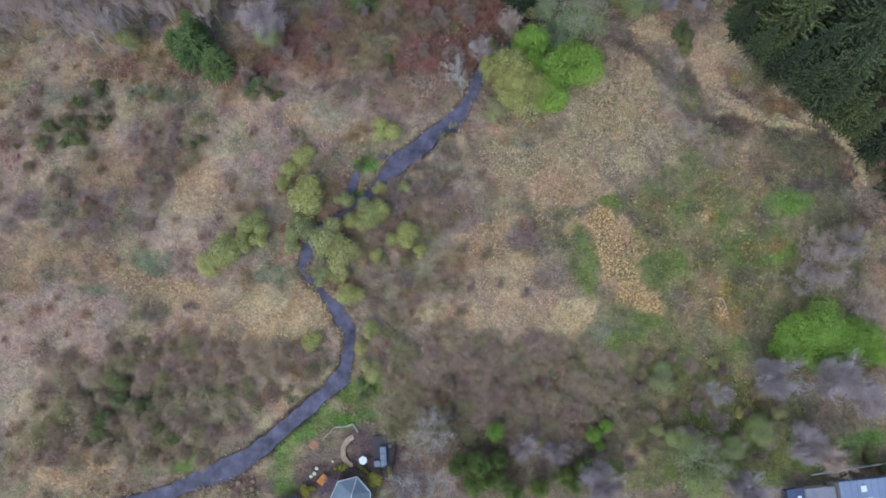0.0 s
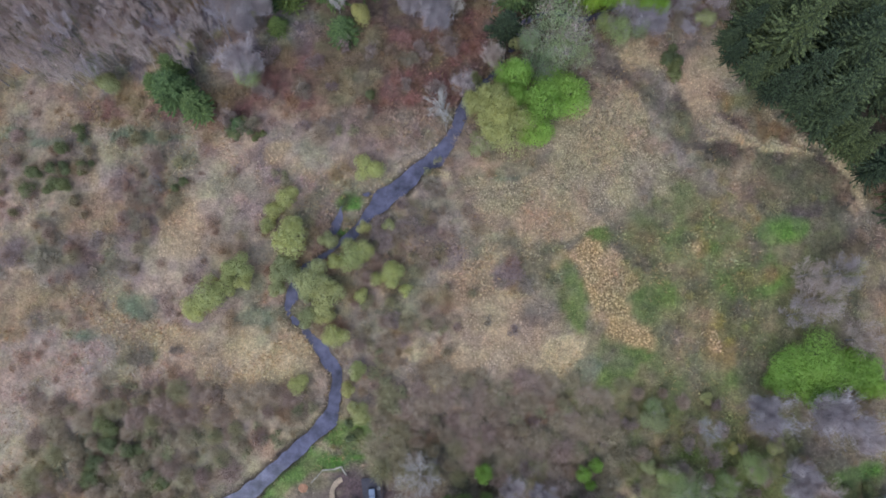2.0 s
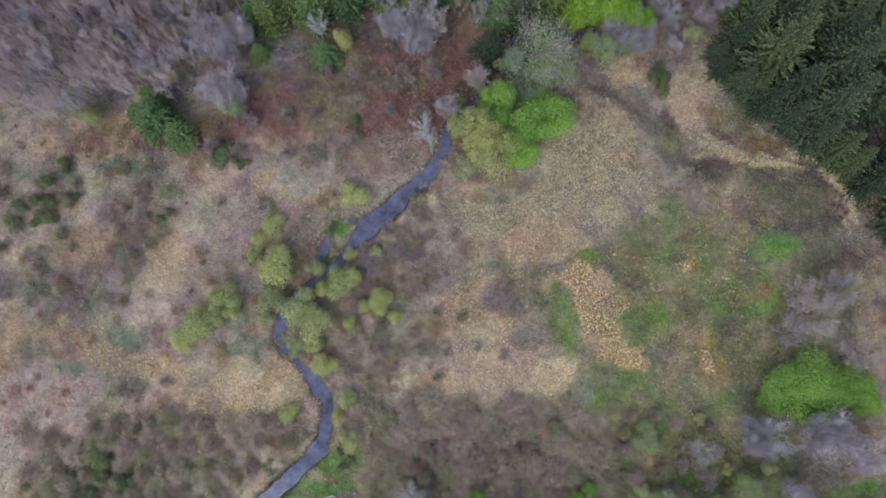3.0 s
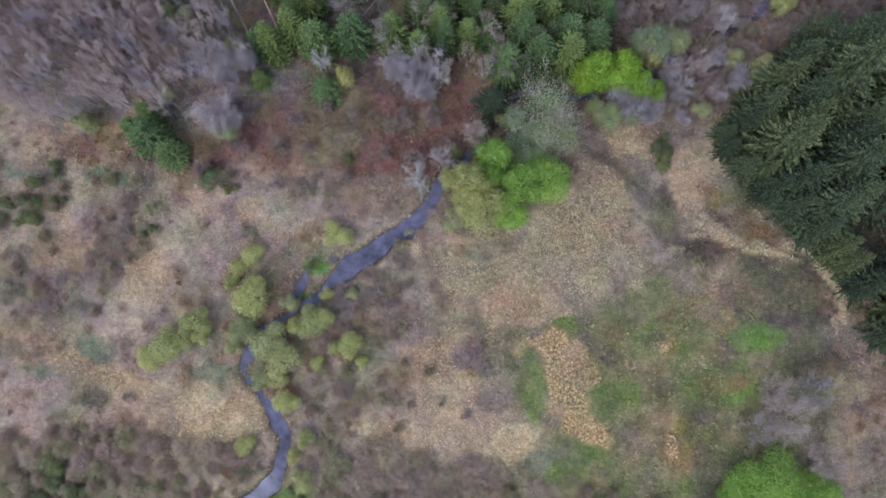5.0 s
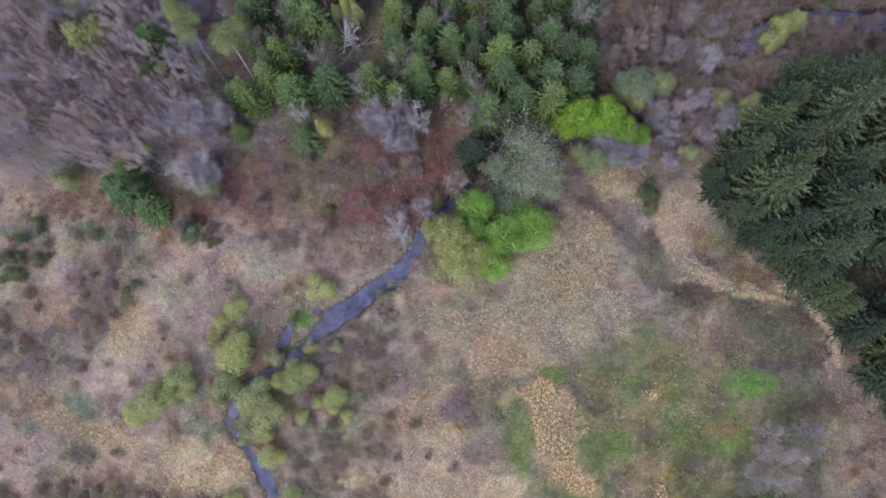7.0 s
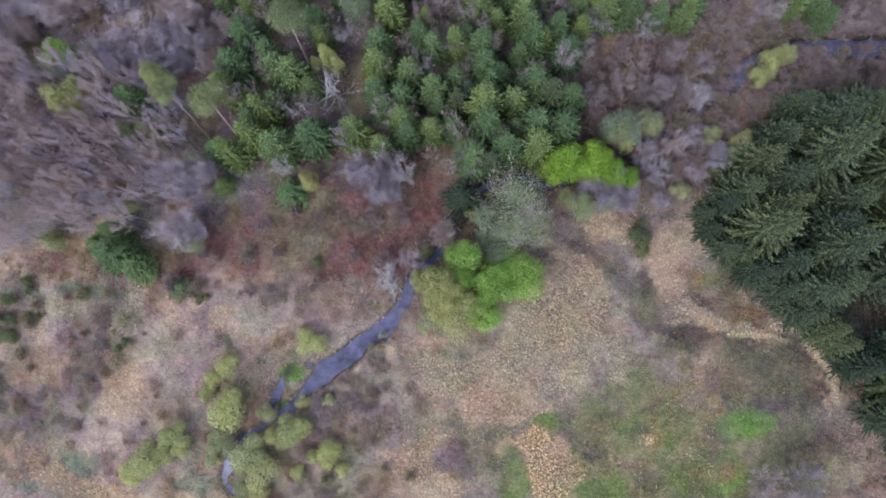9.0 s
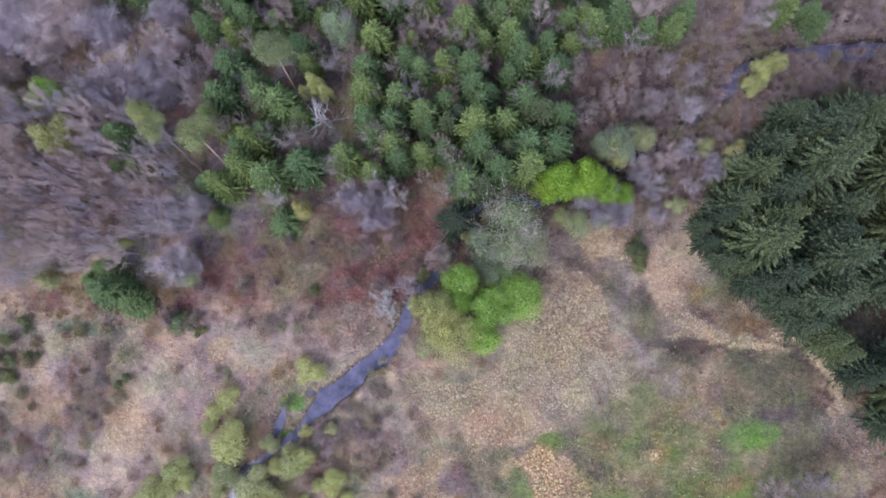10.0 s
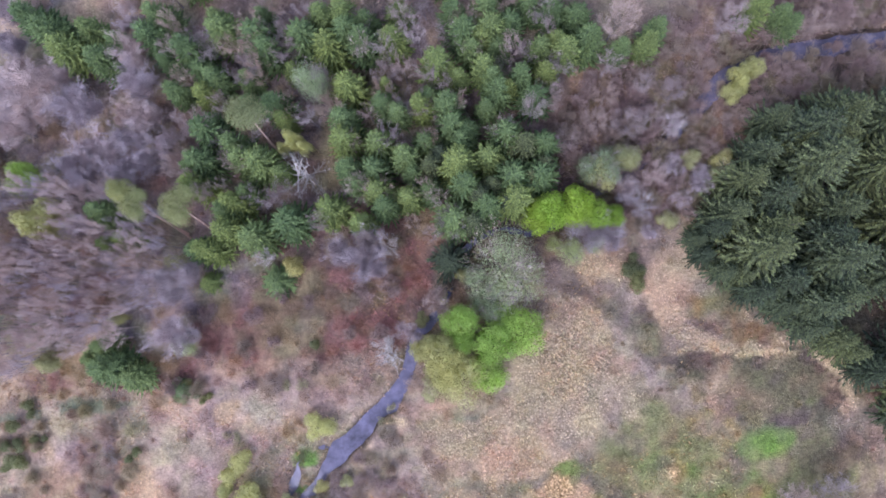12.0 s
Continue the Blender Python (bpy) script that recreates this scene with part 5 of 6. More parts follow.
# a pale track through the thicket stays free
PLANTED["track"] = [(x, y, 4.0) for x, y in [(-22.9, 68.3), (-22.2, 66.5), (-21.5, 64.6), (-20.8, 62.7), (-22.8, 60.9), (-25.1, 59.3), (-27.8, 57.0), (-29.9, 55.1)]]
fill("broad_bare_tree", MAUVE_THICKET, 2.5, 1500, (2.0, 3.1), (3.5, 5.5), rng, ("olive_tree", "yellow_willow", "young_conifer", "green_tree", "track"), 85)
fill("grey_bare_tree", GREY_WOOD, 1.25, 4000, (0.9, 1.5), (6, 9), rng, ("pine", "olive_tree", "yellow_willow", "green_tree", "dark_bush", "young_conifer"), 130)


def build_bare_wood(rng):
    """The crowd of the grey wood, whose trees cannot be told apart."""
    shapes = []
    for v in range(4):
        s = bare_shape(6000 + v, 12, 2400, 0.8, 1.5, 0.010, 0.09)
        shapes.append((np.concatenate(s.v), np.concatenate(s.f)))
    taken = [(p[0], p[1], 1.15) for p in PLANTED["grey_bare_tree"]] + [(p[0], p[1], 0.9 * p[2]) for k in ("pine", "olive_tree", "yellow_willow", "green_tree", "young_conifer") for p in PLANTED[k]]
    wood, made = Shape(), 0
    while made < 260:
        x, y = rng.uniform(-52, -12), rng.uniform(35, 60)
        taken = taken if made % 40 else [(a, b, g * 0.97) for a, b, g in taken]
        made += 0.02
        if not inside(x, y, GREY_WOOD) or any((x - a) ** 2 + (y - b) ** 2 < g * g for a, b, g in taken):
            continue
        taken.append((x, y, 1.15))
        made += 1
        v, f = shapes[int(rng.integers(4))]
        r, h, a = rng.uniform(0.9, 1.6), rng.uniform(6, 9), rng.uniform(0, math.tau)
        q = v * (r, r, h)
        q = np.c_[q[:, 0] * math.cos(a) - q[:, 1] * math.sin(a), q[:, 0] * math.sin(a) + q[:, 1] * math.cos(a), q[:, 2]]
        wood.add(q + (x, y, float(ground_height(x, y)) - 0.1), f)
    ob = new("bare_wood", wood.mesh("bare_wood", LEAF["grey_bare_tree"]))
    tagged(ob, "crowded leafless grey wood on the valley side", "woodland", kind="stuff")


build_bare_wood(rng)


# ---- single shrubs in the scrub belts ----
for corners, most, size in (
        ([(-2, -5), (22, -6), (24, 1), (20, 5), (6, 5.5), (-2, 3)], 80, (1.0, 2.1)),
        ([(-38, -8), (-20, -8), (-13, -2), (-8, 1), (-10, 4.5), (-26, 5), (-38, 3)], 70, (0.9, 2.0)),
        ([(22, -6), (40, -6), (38, 3), (24, 4)], 16, (0.8, 1.4)),
        ([(-4, 8), (6, 7), (9, 14), (5, 24), (-1, 22), (-5, 14)], 18, (0.6, 1.4)),
        ([(-42, 23), (-24, 24), (-18, 28), (-22, 32), (-42, 33)], 16, (0.5, 1.3)),
        ([(-40, 17), (-24, 16), (-22, 25), (-40, 27)], 10, (0.6, 1.3))):
    fill("shrub", corners, 1.5, 1500, size, (0.9, 2.0), rng, ("yellow_willow", "grey_willow"), most)


fill("grey_willow", [(23, -6), (41, -5), (39, 3), (24, 4)], 2.4, 400, (0.7, 1.2), (1.0, 2.0), rng, ("shrub", "pale_tree", "broad_bare_tree"), 4)
fill("mauve_bush", [(14, -9), (41, -7), (39, 3), (14, 3)], 2.2, 600, (0.9, 1.6), (1.0, 2.2), rng, ("shrub", "pale_tree", "broad_bare_tree", "green_tree"), 34)


# ---- low growth ----
def scatter(n, box, rng):
    x, y = rng.uniform(box[0], box[1], n), rng.uniform(box[2], box[3], n)
    return x, y


GARDEN = (-12.5, 0.2, -14.0, -3.4)
HOUSES = (40.5, 60.0, -22.0, -8.2)


def clear(x, y, box):
    return ~((x > box[0]) & (x < box[1]) & (y > box[2]) & (y < box[3]))


def capped(c):
    """No plant is brighter than bleached straw."""
    return c / np.maximum(1.0, c.max(1, keepdims=True) / 0.72)


def build_shrubs(rng):
    """Low scrub between the single shrubs, as one thicket."""
    x, y = scatter(9000, (-46, 62, -18, 62), rng)
    col, reed, scrub = growth(x, y)
    keep = (rng.random(len(x)) < 0.55 * scrub) & (reed < 0.6) & (bank(x, y) > 0.5) & clear(x, y, GARDEN) & clear(x, y, HOUSES)
    x, y, col = x[keep], y[keep], col[keep]
    r = rng.uniform(0.45, 1.25, len(x)) * rng.choice([0.8, 1.0, 1.25], len(x))
    rest = Shape()
    for i in range(len(x)):
        n = int(130 + 110 * r[i])
        p, q = shrub_twigs(rng, n)
        size, at = np.array([r[i], r[i], r[i] * rng.uniform(0.7, 1.2)]), np.array([x[i], y[i], float(ground_height(x[i], y[i])) - 0.1])
        c = col[i] * min(rng.uniform(1.4, 2.2), 0.46 / col[i].max()) * np.array([1.0, rng.uniform(0.93, 1.0), rng.uniform(0.86, 1.0)])
        rest.blades(p * size + at, q * size + at, 0.03, rng, np.tile(c, (n, 1)))
    ob = new("shrub_thicket", rest.mesh("shrub_thicket", SCRUB, True))
    tagged(ob, "leafless brown and mauve scrub covering the marsh", "scrub", kind="stuff")


def build_tufts(name, label, n, box, blades, tall, wide, reach, rng, wanted, bright, fleck=0.0):
    x, y = scatter(n, box, rng)
    col, reed, scrub = growth(x, y)
    d = bank(x, y)
    keep = (rng.random(n) < wanted(reed, scrub, col)) & (d > 0.15) & clear(x, y, HOUSES) & clear(x, y, (-7.6, 0.0, -14.0, -4.2))
    x, y, col, reed = x[keep], y[keep], col[keep], reed[keep]
    n = len(x)
    z = ground_height(x, y) - 0.12
    size = rng.uniform(0.6, 1.3, n)
    c = col * (np.exp(rng.normal(size=n) * 0.32) * bright)[:, None] * (1 + rng.normal(size=(n, 3)) * 0.04)
    dead = rng.random(n) < fleck * np.clip(value_noise(x, y, 2.0, 51) * 2 - 0.3, 0.1, 1.2)
    c = np.where(dead[:, None], np.array(srgb(204, 170, 122)) * rng.uniform(0.7, 1.1, (n, 1)), c)
    s = Shape()
    for k in range(blades):
        a = rng.uniform(0, 2 * np.pi, n)
        out = reach * size * rng.uniform(0.4, 1.1, n)
        p = np.c_[x + rng.normal(size=n) * 0.06, y + rng.normal(size=n) * 0.06, z]
        q = p + np.c_[np.cos(a) * out, np.sin(a) * out, tall * size * rng.uniform(0.6, 1.1, n)]
        s.blades(p, q, wide * size, rng, capped(c * rng.uniform(0.85, 1.15, (n, 1))))
    ob = new(name, s.mesh(name, TUFT, True))
    tagged(ob, label, "grass", kind="stuff")


def build_sedge(rng):
    """Flopped tussocks of sedge side by side, with dark gaps between."""
    for name, label, box, step, size, bright, wanted in (
            ("fallen_sedge", "flattened peach-coloured tussocks of dead sedge", (-4, 36, 4, 42), 0.25, 0.165, 0.88, lambda reed, col: (reed > 0.45 + 0.45 * rng.random(len(reed))) & peach(col)),
            ("sedge_tussocks", "small bleached tussocks among the dead reeds", MARSH, 0.31, 0.11, 1.15, lambda reed, col: (reed > 0.6 + 0.4 * rng.random(len(reed))) & ~peach(col))):
        x, y = (g.ravel() for g in np.meshgrid(np.arange(box[0], box[1], step), np.arange(box[2], box[3], step)))
        x, y = x + rng.uniform(-0.4, 0.4, len(x)) * step, y + rng.uniform(-0.4, 0.4, len(x)) * step
        col, reed, scrub = growth(x, y)
        keep = wanted(reed, col) & (bank(x, y) > 0.3)
        x, y, col = x[keep], y[keep], col[keep]
        n = len(x)
        each = size * np.where(col.max(1) > 0.78, 1.1, 1.0) if box == MARSH else size * np.ones(n)
        p = np.c_[x, y, ground_height(x, y) + rng.uniform(0.15, 0.3, n)]
        s = Shape()
        for k in range(2):
            up = np.c_[rng.normal(size=(n, 2)) * 0.3, np.ones(n)]
            c = col * (bright * np.exp(rng.normal(size=n) * 0.28))[:, None]
            s.leaves(p + rng.normal(size=(n, 3)) * 0.25 * size + (0, 0, 0.06 * k), up, each * rng.uniform(0.7, 1.2, n) * (1.0, 0.6)[k], rng, capped(c))
        ob = new(name, s.mesh(name, TUFT, True))
        tagged(ob, label, "grass", kind="stuff")


MARSH = (-46, 62, -16, 66)
rng = np.random.default_rng(11)
build_shrubs(rng)
build_tufts("dead_reeds", "bleached dead reeds and straw-coloured grass clumps", 170000, MARSH, 5, 0.36, 0.06, 0.38, rng,
            lambda reed, scrub, col: reed ** 1.3 * ~peach(col), 1.4)
build_tufts("reed_clumps", "thick straw-coloured clumps of dead reed", 40000, MARSH, 11, 0.42, 0.075, 0.42, rng,
            lambda reed, scrub, col: 0.5 * (reed > 0.88) * ~peach(col), 1.45)
build_tufts("marsh_grass", "short mixed marsh grass, brown and green", 100000, MARSH, 4, 0.28, 0.07, 0.2, rng,
            lambda reed, scrub, col: 0.8 - 0.6 * reed, 1.35, 0.32)
build_sedge(rng)

# ---- the garden by the brook ----
ROOF_GREY = plain_material("slate_blue_roof_felt", srgb(116, 126, 136), 0.6, size=0.5, vary=0.2)
ROOF_DARK = plain_material("dark_roof_felt", srgb(70, 72, 88), 0.7, size=0.5)
ROOF_METAL = plain_material("blue_grey_roof_sheet", srgb(138, 148, 172), 0.45, size=0.8, vary=0.18)
TRIM = plain_material("pale_roof_edging", srgb(190, 196, 202), 0.5)
WALL = plain_material("timber_wall", srgb(120, 96, 78), 0.8, size=0.3, vary=0.4)
PLASTER = plain_material("plastered_wall", srgb(196, 190, 180), 0.9)
WOOD = plain_material("weathered_pale_wood", srgb(190, 178, 160), 0.8, size=0.2, vary=0.35)
ORANGE = plain_material("orange_stained_wood", srgb(214, 138, 64), 0.6, size=0.2)
PURPLE = plain_material("purple_stained_slats", srgb(104, 86, 104), 0.7, size=0.2)
STONE = plain_material("sandstone", srgb(204, 176, 146), 0.85, size=0.25, vary=0.35, depth=0.02)
ROCK = plain_material("field_stone", srgb(158, 134, 112), 0.9, size=0.3, vary=0.4, depth=0.04)
CLAY = plain_material("rusty_clay", srgb(190, 138, 104), 0.85, size=0.2, vary=0.4, depth=0.03)
WHITE = plain_material("white_plastic", srgb(236, 236, 232), 0.4, vary=0.08)
CREAM = plain_material("cream_cushion", srgb(216, 208, 184), 0.9, vary=0.2)
CUSHION = plain_material("grey_blue_cushion", srgb(140, 148, 166), 0.9, vary=0.15)
DECK = plain_material("dark_decking", srgb(84, 78, 84), 0.8, size=0.2, vary=0.35)
GLASS = plain_material("white_rooflight", srgb(232, 236, 240), 0.2, vary=0.06)
HEDGE = leaf_material("hedge_leaves", srgb(184, 178, 98), srgb(150, 150, 84))


def ngon_roof(eaves, ridge, z_eave, z_ridge, thick=0.12):
    """A hipped roof: eave corners in order, and the two ends of the ridge."""
    bm = bmesh.new()
    e = [bm.verts.new((x, y, z_eave)) for x, y in eaves]
    r = [bm.verts.new((x, y, z_ridge)) for x, y in ridge]
    n = len(e)
    near = [min((0, 1), key=lambda k: (eaves[i][0] - ridge[k][0]) ** 2 + (eaves[i][1] - ridge[k][1]) ** 2) for i in range(n)]
    for i in range(n):
        j = (i + 1) % n
        if near[i] == near[j]:
            bm.faces.new((e[i], e[j], r[near[i]]))
        else:
            bm.faces.new((e[i], e[j], r[near[j]], r[near[i]]))
    bmesh.ops.recalc_face_normals(bm, faces=bm.faces)
    bmesh.ops.solidify(bm, geom=bm.faces[:], thickness=thick)
    return bm


def strip(points, wide, tall, z=0.0):
    """A bar of square section along points (x, y, z)."""
    bm = bmesh.new()
    for p, q in zip(points, points[1:]):
        p, q = Vector(p), Vector(q)
        m = Matrix.Translation((p + q) / 2 + Vector((0, 0, z))) @ (q - p).to_track_quat("X", "Z").to_matrix().to_4x4()
        made = bmesh.ops.create_cube(bm, size=1.0)["verts"]
        bmesh.ops.transform(bm, matrix=m @ Matrix.Diagonal(((q - p).length + wide * 0.5, wide, tall, 1)), verts=made)
    return bm


def prism(corners, low, high):
    bm = bmesh.new()
    v = [bm.verts.new((x, y, low)) for x, y in corners]
    f = bm.faces.new(v)
    top = bmesh.ops.extrude_face_region(bm, geom=[f])["geom"]
    bmesh.ops.translate(bm, vec=(0, 0, high - low), verts=[g for g in top if isinstance(g, bmesh.types.BMVert)])
    bmesh.ops.recalc_face_normals(bm, faces=bm.faces)
    return bm


def stone(rng, size, flat=0.6):
    bm = bmesh.new()
    bmesh.ops.create_icosphere(bm, subdivisions=2, radius=1.0)
    for v in bm.verts:
        v.co *= 0.85 + 0.3 * rng.random()
        v.co.z *= flat
        v.co *= size
    return bm


def build_pavilion():
    ox, oy = -4.7, -10.8
    eaves = [(0.45, 1.95), (1.8, 0.45), (1.7, -3.4), (-2.5, -3.4), (-2.1, 0.0), (-1.45, 1.5)]
    ob = thing("garden_pavilion", (ox, oy), 0, "timber garden pavilion with slate-blue hipped roof", "pavilion")
    inner = [(x * 0.92 - 0.02, y * 0.92) for x, y in eaves]
    part("wall", prism(inner[::-1], -0.3, 2.22), WALL, ob)
    roof = part("roof", ngon_roof(eaves, [(0.0, 0.4), (-0.35, -2.6)], 2.25, 3.15), ROOF_GREY, ob, "slate-blue felt roof")
    part("edging", strip([(*p, 2.26) for p in eaves + eaves[:1]], 0.09, 0.12), TRIM, roof, "pale edging")
    part("ridge", strip([(0.45, 1.95, 2.32), (0.0, 0.4, 3.2), (-0.35, -2.6, 3.2)], 0.10, 0.05), TRIM, roof, "pale ridge capping")


def build_pergola():
    ob = thing("pergola", (-7.0, -10.0), -20, "purple-stained slatted pergola beside the pavilion", "pergola")
    for x, y in ((-0.55, -0.9), (0.55, -0.9), (-0.55, 0.9), (0.55, 0.9)):
        part("post", block((0.1, 0.1, 2.4), (x, y, 0.95)), PURPLE, ob)
    for x in (-0.55, 0.55):
        part("beam", block((0.09, 2.2, 0.14), (x, 0, 2.2)), PURPLE, ob)
    for k in range(8):
        part("slat", block((1.6, 0.09, 0.07), (0, -0.95 + k * 0.27, 2.3)), PURPLE, ob)


def build_table(name, at, turn, size, material, label):
    ob = thing(name, at, turn, label, "table")
    for k in range(4):
        part("plank", block((size[0], size[1] / 4 - 0.012, 0.05), (0, (k - 1.5) * size[1] / 4, 0.72)), material, ob)
    for x in (-1, 1):
        for y in (-1, 1):
            part("leg", block((0.07, 0.07, 0.95), (x * size[0] * 0.42, y * size[1] * 0.4, 0.22)), material, ob)


def build_round_table():
    ob = thing("round_table", (-3.76, -7.39), 12, "white plastic round garden table with scalloped rim", "table")
    bm = bmesh.new()
    rim = [bm.verts.new((r * math.cos(a), r * math.sin(a), 0.70)) for a, r in ((k * math.tau / 60, 0.40 + 0.05 * abs(math.sin(k * math.tau / 60 * 3.0)) - 0.02) for k in range(60))]
    f = bm.faces.new(rim)
    top = bmesh.ops.extrude_face_region(bm, geom=[f])["geom"]
    bmesh.ops.translate(bm, vec=(0, 0, 0.04), verts=[g for g in top if isinstance(g, bmesh.types.BMVert)])
    part("tabletop", bm, WHITE, ob)
    part("pedestal", disc(0.06, 0.8, (0, 0, 0.31), 12), WHITE, ob)
    part("foot", disc(0.26, 0.12, (0, 0, -0.02), 20, 0.7), WHITE, ob)
    part("parasol_cap", disc(0.05, 0.03, (0.02, 0.03, 0.755), 10), DECK, ob, "dark parasol hole cap")


def build_sofa():
    ob = thing("garden_sofa", (-1.8, -7.2), 4, "grey-blue corner garden sofa on dark decking", "sofa")
    part("base", block((0.6, 1.9, 0.4), (0.1, 0.25, 0.16)), DECK, ob)
    part("base", block((0.62, 0.72, 0.4), (-0.56, -0.5, 0.16)), DECK, ob)
    for y in (0.82, 0.12):
        part("cushion", block((0.48, 0.66, 0.14), (0.04, y, 0.42), 0, 0.05), CUSHION, ob)
    part("cushion", block((0.48, 0.62, 0.14), (0.04, -0.54, 0.42), 0, 0.05), CUSHION, ob)
    part("cushion", block((0.58, 0.6, 0.14), (-0.56, -0.5, 0.42), 0, 0.05), CUSHION, ob)
    part("backrest", block((0.14, 1.9, 0.4), (0.36, 0.25, 0.5), 0, 0.04), CUSHION, ob)
    deck = thing("deck", (-1.7, -6.6), 6, "dark timber garden decking around the sofa", "decking")
    for k in range(12):
        part("board", block((0.145, 3.3, 0.08), (-0.9 + k * 0.155, 0, 0.04), 0, 0.01), DECK, deck)


def build_fences(rng):
    ob = thing("log_fence", (-6.2, -4.3), 0, "low fence of pale weathered logs around the garden", "fence")
    line = [(-7.9, -5.35), (-6.75, -4.1), (-5.5, -4.0), (-4.87, -3.8), (-4.33, -4.6)]
    for k, (p, q) in enumerate(zip(line, line[1:])):
        s = Shape()
        thin = 0.045 if k == 0 else 0.085
        pts = np.linspace((p[0] + 6.2, p[1] + 4.3, 0.55), (q[0] + 6.2, q[1] + 4.3, 0.6), 5) + rng.normal(size=(5, 3)) * 0.02
        s.tube(pts, thin * np.linspace(1.1, 0.8, 5), 7)
        part("log", s.mesh("log", WOOD), WOOD, ob)
    for x, y in line:
        z = float(ground_height(x, y) - ground_height(-6.2, -4.3))
        part("post", disc(0.05, 1.1, (x + 6.2, y + 4.3, 0.15 + z), 8, 0.9), WOOD, ob)
    ob = thing("slat_fence", (-0.75, -6.0), 0, "dark curved slat fence at the garden's edge", "fence")
    for k in range(26):
        t = k / 25
        x, y = 0.35 * math.sin(t * math.pi) - 0.2, 2.2 - 4.6 * t
        part("slat", block((0.05, 0.15, 1.0 + 0.1 * rng.random()), (x, y, 0.35 - 0.02 * t), rng.normal() * 6, 0.01), DECK, ob)


def build_paving(rng):
    ob = thing("curved_path", (-5.5, -6.3), 0, "curved garden path of sandstone slabs", "path")
    mid, radius = np.array([1.2, -0.25]), 1.55
    for k in range(16):
        a = radians(113 + k * 8.0)
        x, y = mid + radius * np.array([math.cos(a), math.sin(a)])
        part("slab", block((0.5 + 0.06 * rng.random(), 0.205, 0.12), (x, y, 0.09), math.degrees(a) + rng.normal() * 2, 0.025), STONE, ob)
    for x, y in ((0.12, -1.5), (0.4, -1.58)):
        part("slab", block((0.36, 0.4, 0.12), (x + 0.1, y, 0.08), rng.uniform(-15, 15), 0.025), STONE, ob)


def build_small_things(rng):
    ob = thing("fire_pit", (-8.82, -5.87), 0, "round rusty clay fire pit on the lawn", "fire pit")
    for k in range(12):
        a = k * math.tau / 12
        bm = stone(rng, 0.17)
        bmesh.ops.translate(bm, vec=(0.36 * math.cos(a), 0.36 * math.sin(a), 0.12), verts=bm.verts)
        part("stone", bm, CLAY, ob)
    part("ash_bed", disc(0.4, 0.3, (0, 0, 0.1), 16, 0.85), CLAY, ob)
    for x, y, r in ((-8.48, -8.22, 0.19), (-8.71, -8.74, 0.21), (-9.05, -9.02, 0.18), (-6.86, -7.54, 0.13)):
        ob = thing("stool", (x, y), 0, "small round garden stool with cream cushion", "stool", "garden stools")
        part("seat", disc(r, 0.1, (0, 0, 0.42), 16, 0.92, 0.03), CREAM, ob)
        for k in range(3):
            a = k * math.tau / 3
            part("leg", disc(0.025, 0.5, (0.6 * r * math.cos(a), 0.6 * r * math.sin(a), 0.14), 8), WOOD, ob)
    for x, y in ((-1.08, -4.7), (-1.06, -6.0)):
        ob = thing("plant_pot", (x, y), 0, "small white plant pot by the fence", "pot", "white pots")
        part("pot", disc(0.13, 0.3, (0, 0, 0.22), 14, 1.25), WHITE, ob)
        part("soil", disc(0.13, 0.02, (0, 0, 0.375), 14, 1.0, 0), DECK, ob)
    for x, y, r in ((-16.56, -9.72, 0.42), (-15.0, -9.55, 0.36), (-15.1, -10.3, 0.45), (-13.9, -9.2, 0.25), (-14.4, -10.6, 0.3), (-17.4, -10.4, 0.3), (-12.9, -8.5, 0.22), (-16.0, -8.8, 0.2)):
        bm = stone(rng, 0.6 * r)
        me = bpy.data.meshes.new("boulder")
        bm.to_mesh(me)
        bm.free()
        me.materials.append(ROCK)
        ob = tagged(new("boulder", me), "pale rounded boulder in the rough grass", "boulder", "boulders by the garden")
        ob.matrix_basis = pose(x, y, float(ground_height(x, y)) + 0.2 * r, 0, 0, rng.uniform(0, 360))


def build_hedges(rng):
    for x, y, sx, sy, h, turn in ((-3.75, -8.2, 1.0, 0.34, 0.8, -42), (-2.3, -9.3, 1.15, 1.0, 1.3, 0), (-6.05, -8.1, 0.9, 0.6, 0.9, 20), (-0.95, -8.6, 0.35, 0.9, 1.0, 0), (-9.4, -10.4, 0.9, 0.7, 1.2, 0)):
        s = leafy_shape(int(900 + x * 7), 6, 900, 0.11)
        ob = thing("garden_hedge", (x, y), turn, "clipped yellow-green garden hedge", "hedge", "garden hedges")
        ob.scale = (sx, sy, h)
        part("leaves", s.mesh("leaves", HEDGE), HEDGE, ob)
        part("stem", trunk_shape(5, 0.6, 0.08, 5).mesh("stem", BARK), BARK, ob)


def build_shed():
    ob = thing("garden_shed", (-11.2, -12.2), 14, "small garden shed with dark felt roof", "shed")
    part("wall", block((2.2, 1.9, 2.1), (0, 0, 0.75)), WALL, ob)
    part("roof", ngon_roof([(1.25, 1.2), (1.25, -1.2), (-1.25, -1.2), (-1.25, 1.2)], [(0, 0.9), (0, -0.9)], 1.85, 2.25), ROOF_DARK, ob, "dark felt roof")
    part("door", block((0.8, 0.05, 1.75), (0, -0.97, 0.85)), WOOD, ob)


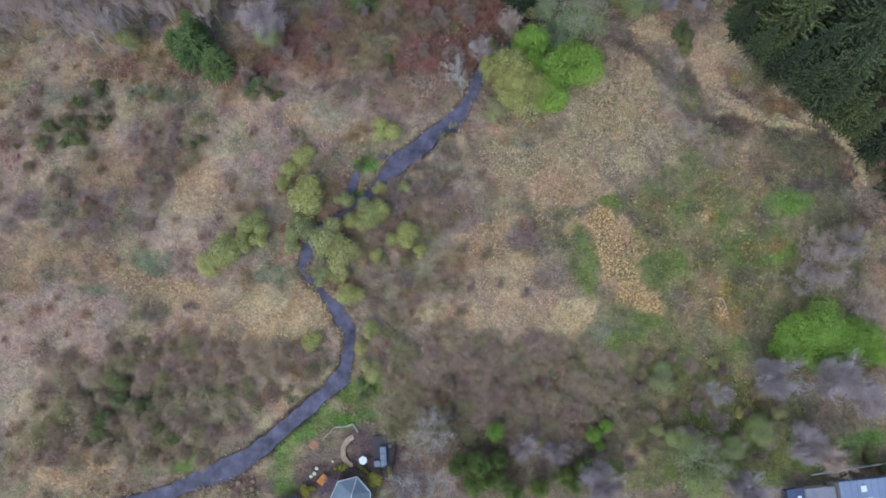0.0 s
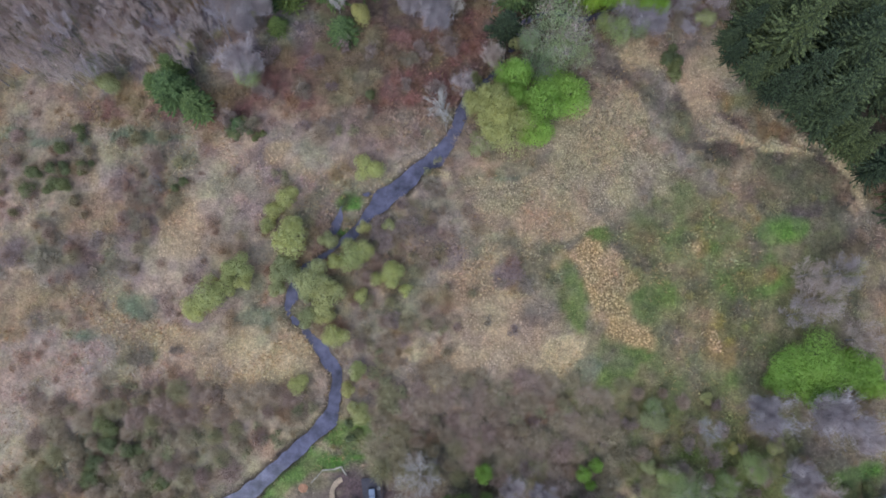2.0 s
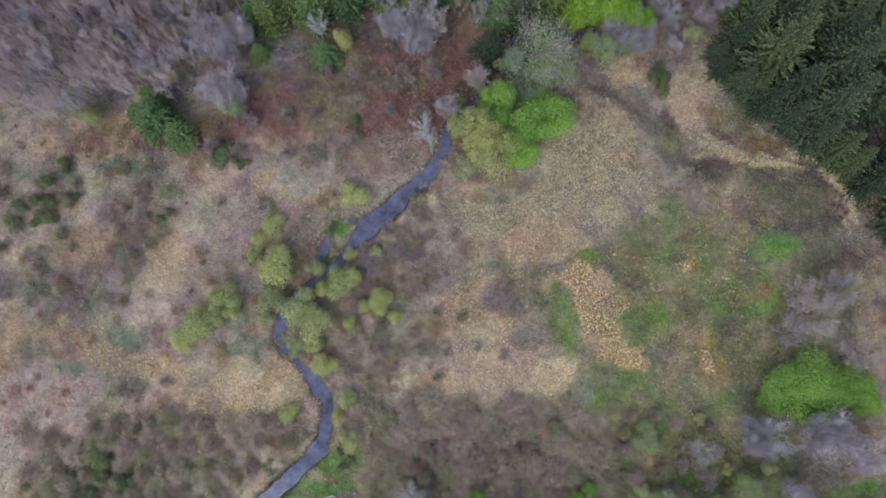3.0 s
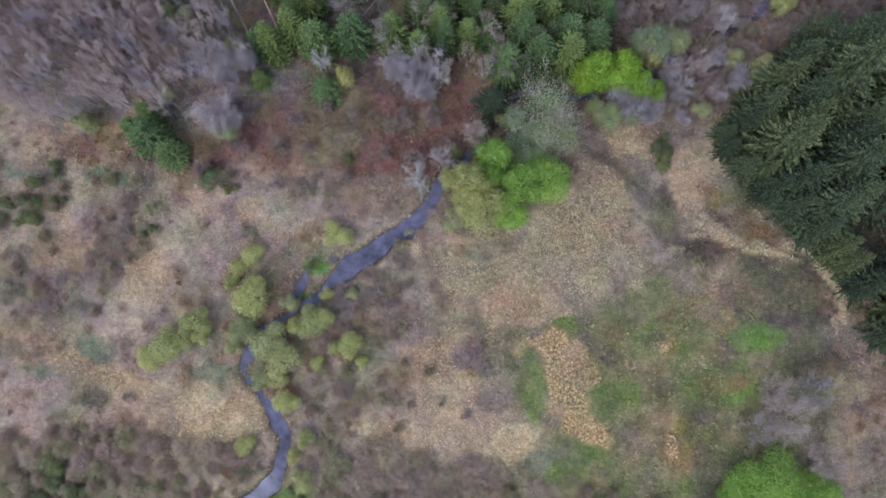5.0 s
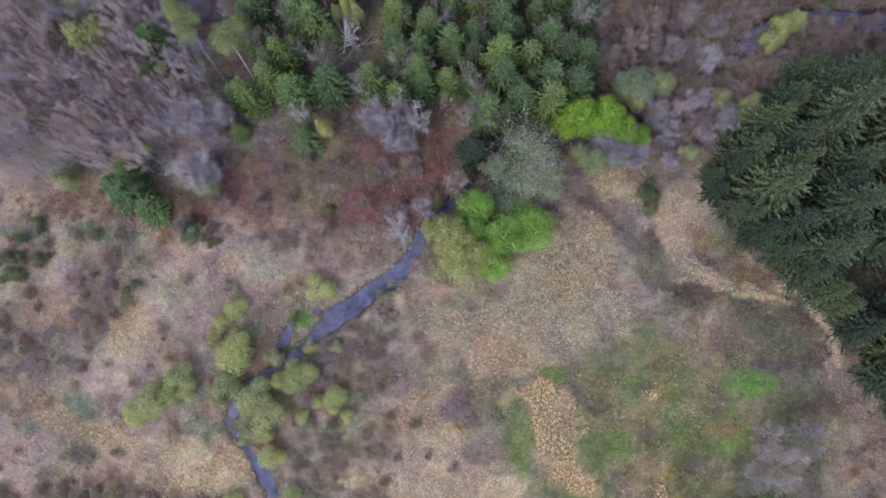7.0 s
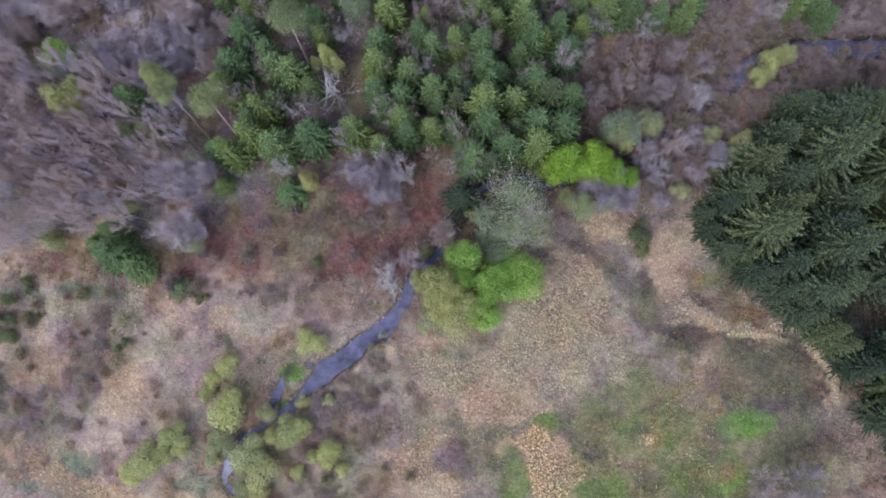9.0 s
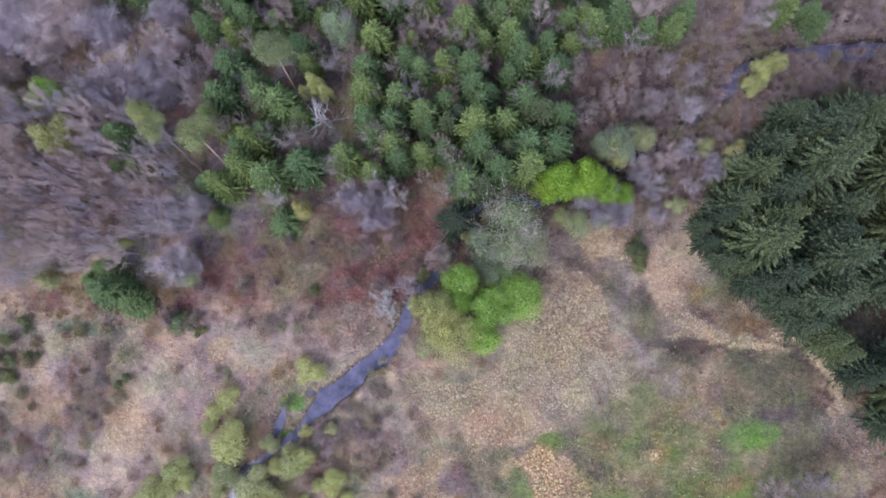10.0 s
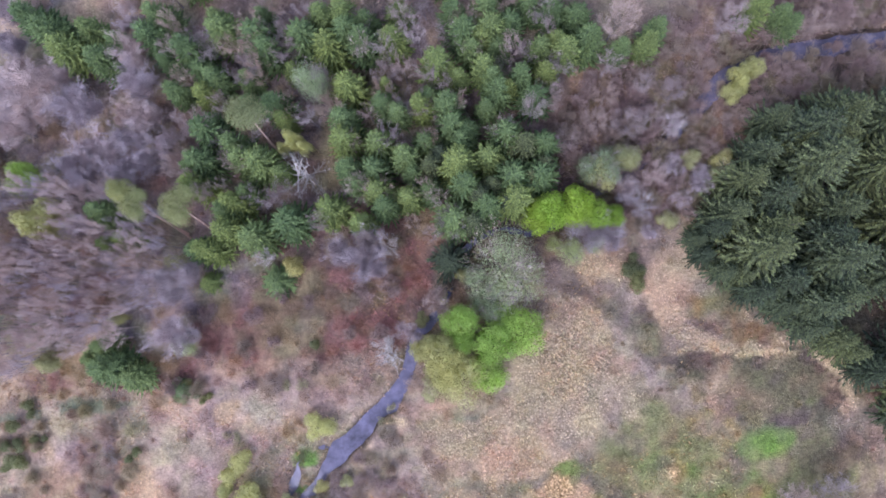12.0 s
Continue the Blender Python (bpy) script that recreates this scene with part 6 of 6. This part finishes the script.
def build_houses():
    ob = thing("house", (49.7, -13.6), 5, "long house with blue-grey sheet roof and rooflights", "house")
    part("wall", block((9.4, 8.4, 3.4), (0, 0, 1.5), 0, 0.03), PLASTER, ob)
    roof = part("roof", block((10.2, 9.2, 0.22), (0, 0, 3.3), 0, 0.03), ROOF_METAL, ob, "blue-grey sheet roof")
    for k in range(14):
        part("seam", block((0.05, 9.1, 0.06), (-4.7 + k * 0.72, 0, 3.43), 0, 0.01), ROOF_METAL, roof)
    for x, y in ((-2.7, 3.75), (-2.2, 2.55), (2.2, 3.4)):
        part("rooflight", block((0.55, 0.62, 0.16), (x, y, 3.48), 0, 0.03), GLASS, roof, "white rooflight")
    # a dark bar under one long edge of the roof
    part("gutter", block((10.3, 0.16, 0.14), (0, 4.68, 3.2)), ROOF_DARK, ob, "dark bar along the roof edge")
    part("window", block((1.4, 0.08, 1.1), (-2.0, 4.22, 1.7)), GLASS, ob)
    part("window", block((1.4, 0.08, 1.1), (2.0, 4.22, 1.7)), GLASS, ob)
    ob = thing("annex", (42.9, -13.2), 5, "low annex with pale grey flat roof", "annex")
    part("wall", block((2.9, 6.0, 2.5), (0, 0, 1.0)), PLASTER, ob)
    part("roof", block((3.1, 6.3, 0.18), (0, 0, 2.3)), plain_material("pale_grey_roof_felt", srgb(150, 148, 158), 0.8), ob)
    ob = thing("store", (40.5, -12.4), 8, "dark blue store shed with white rooflight", "shed")
    part("wall", block((1.5, 4.0, 2.0), (0, 0, 0.8)), ROOF_DARK, ob)
    roof = part("roof", block((1.8, 4.4, 0.14), (0, 0, 1.85)), plain_material("dark_blue_roof", srgb(82, 90, 120), 0.5), ob)
    part("rooflight", block((0.42, 1.7, 0.08), (0.3, 0.6, 1.95)), GLASS, roof, "white rooflight")
    ob = thing("garden_wall", (48.4, -8.3), 8, "low pale concrete wall behind the house", "wall")
    for k in range(7):
        part("panel", block((1.55, 0.14, 0.9), (-4.8 + k * 1.6, 0, 0.35)), PLASTER, ob)


def build_dead_trees():
    """Bleached dead trees: one leaning over the brook, one standing like a star, branches lying in the marsh."""
    for seed, (x, y), lean, size, twigs, name, label in (
            (78, (7.2, 32.5), (-35, -48), (1.9, 1.9, 3.8), 900, "dead_tree", "bleached dead tree leaning over the brook"),
            (81, (6.5, 31.2), (-62, -20), (1.1, 1.1, 3.0), 300, "fallen_tree", "bleached fallen tree lying across the brook"),
            (84, (-0.0, 52.5), (6, -4), (3.1, 3.1, 6.8), 190, "dead_tree", "bleached dead tree with bare radiating limbs"),
            (87, (-25.2, 28.0), (70, 60), (0.9, 0.9, 4.0), 80, "fallen_branch", "pale fallen branch lying in the dead grass"),
            (90, (36.2, 52.9), (-10, 8), (1.5, 1.5, 4.5), 900, "dead_tree", "bleached dead tree standing in the brook's thicket")):
        ob = new(name)
        part("trunk", trunk_shape(seed, 0.9, 0.03, 4).mesh("trunk", PALE_BARK), PALE_BARK, ob)
        part("crown", bare_shape(seed, 22, twigs, 1.9 if twigs < 200 else 1.3, 0.2 if twigs < 200 else 0.6, 0.013).mesh("crown", PALE_BARK), PALE_BARK, ob)
        tagged(ob, label, "dead tree")
        ob.matrix_basis = pose(x, y, float(ground_height(x, y)) - 0.1, *lean, 0) @ Matrix.Diagonal((*size, 1))


rng = np.random.default_rng(23)
build_pavilion()
build_pergola()
build_table("wooden_table", (-7.82, -9.31), 52, (1.05, 0.75), ORANGE, "orange-stained wooden garden table")
build_round_table()
build_sofa()
build_fences(rng)
build_paving(rng)
build_small_things(rng)
build_hedges(rng)
build_shed()
build_houses()
build_dead_trees()
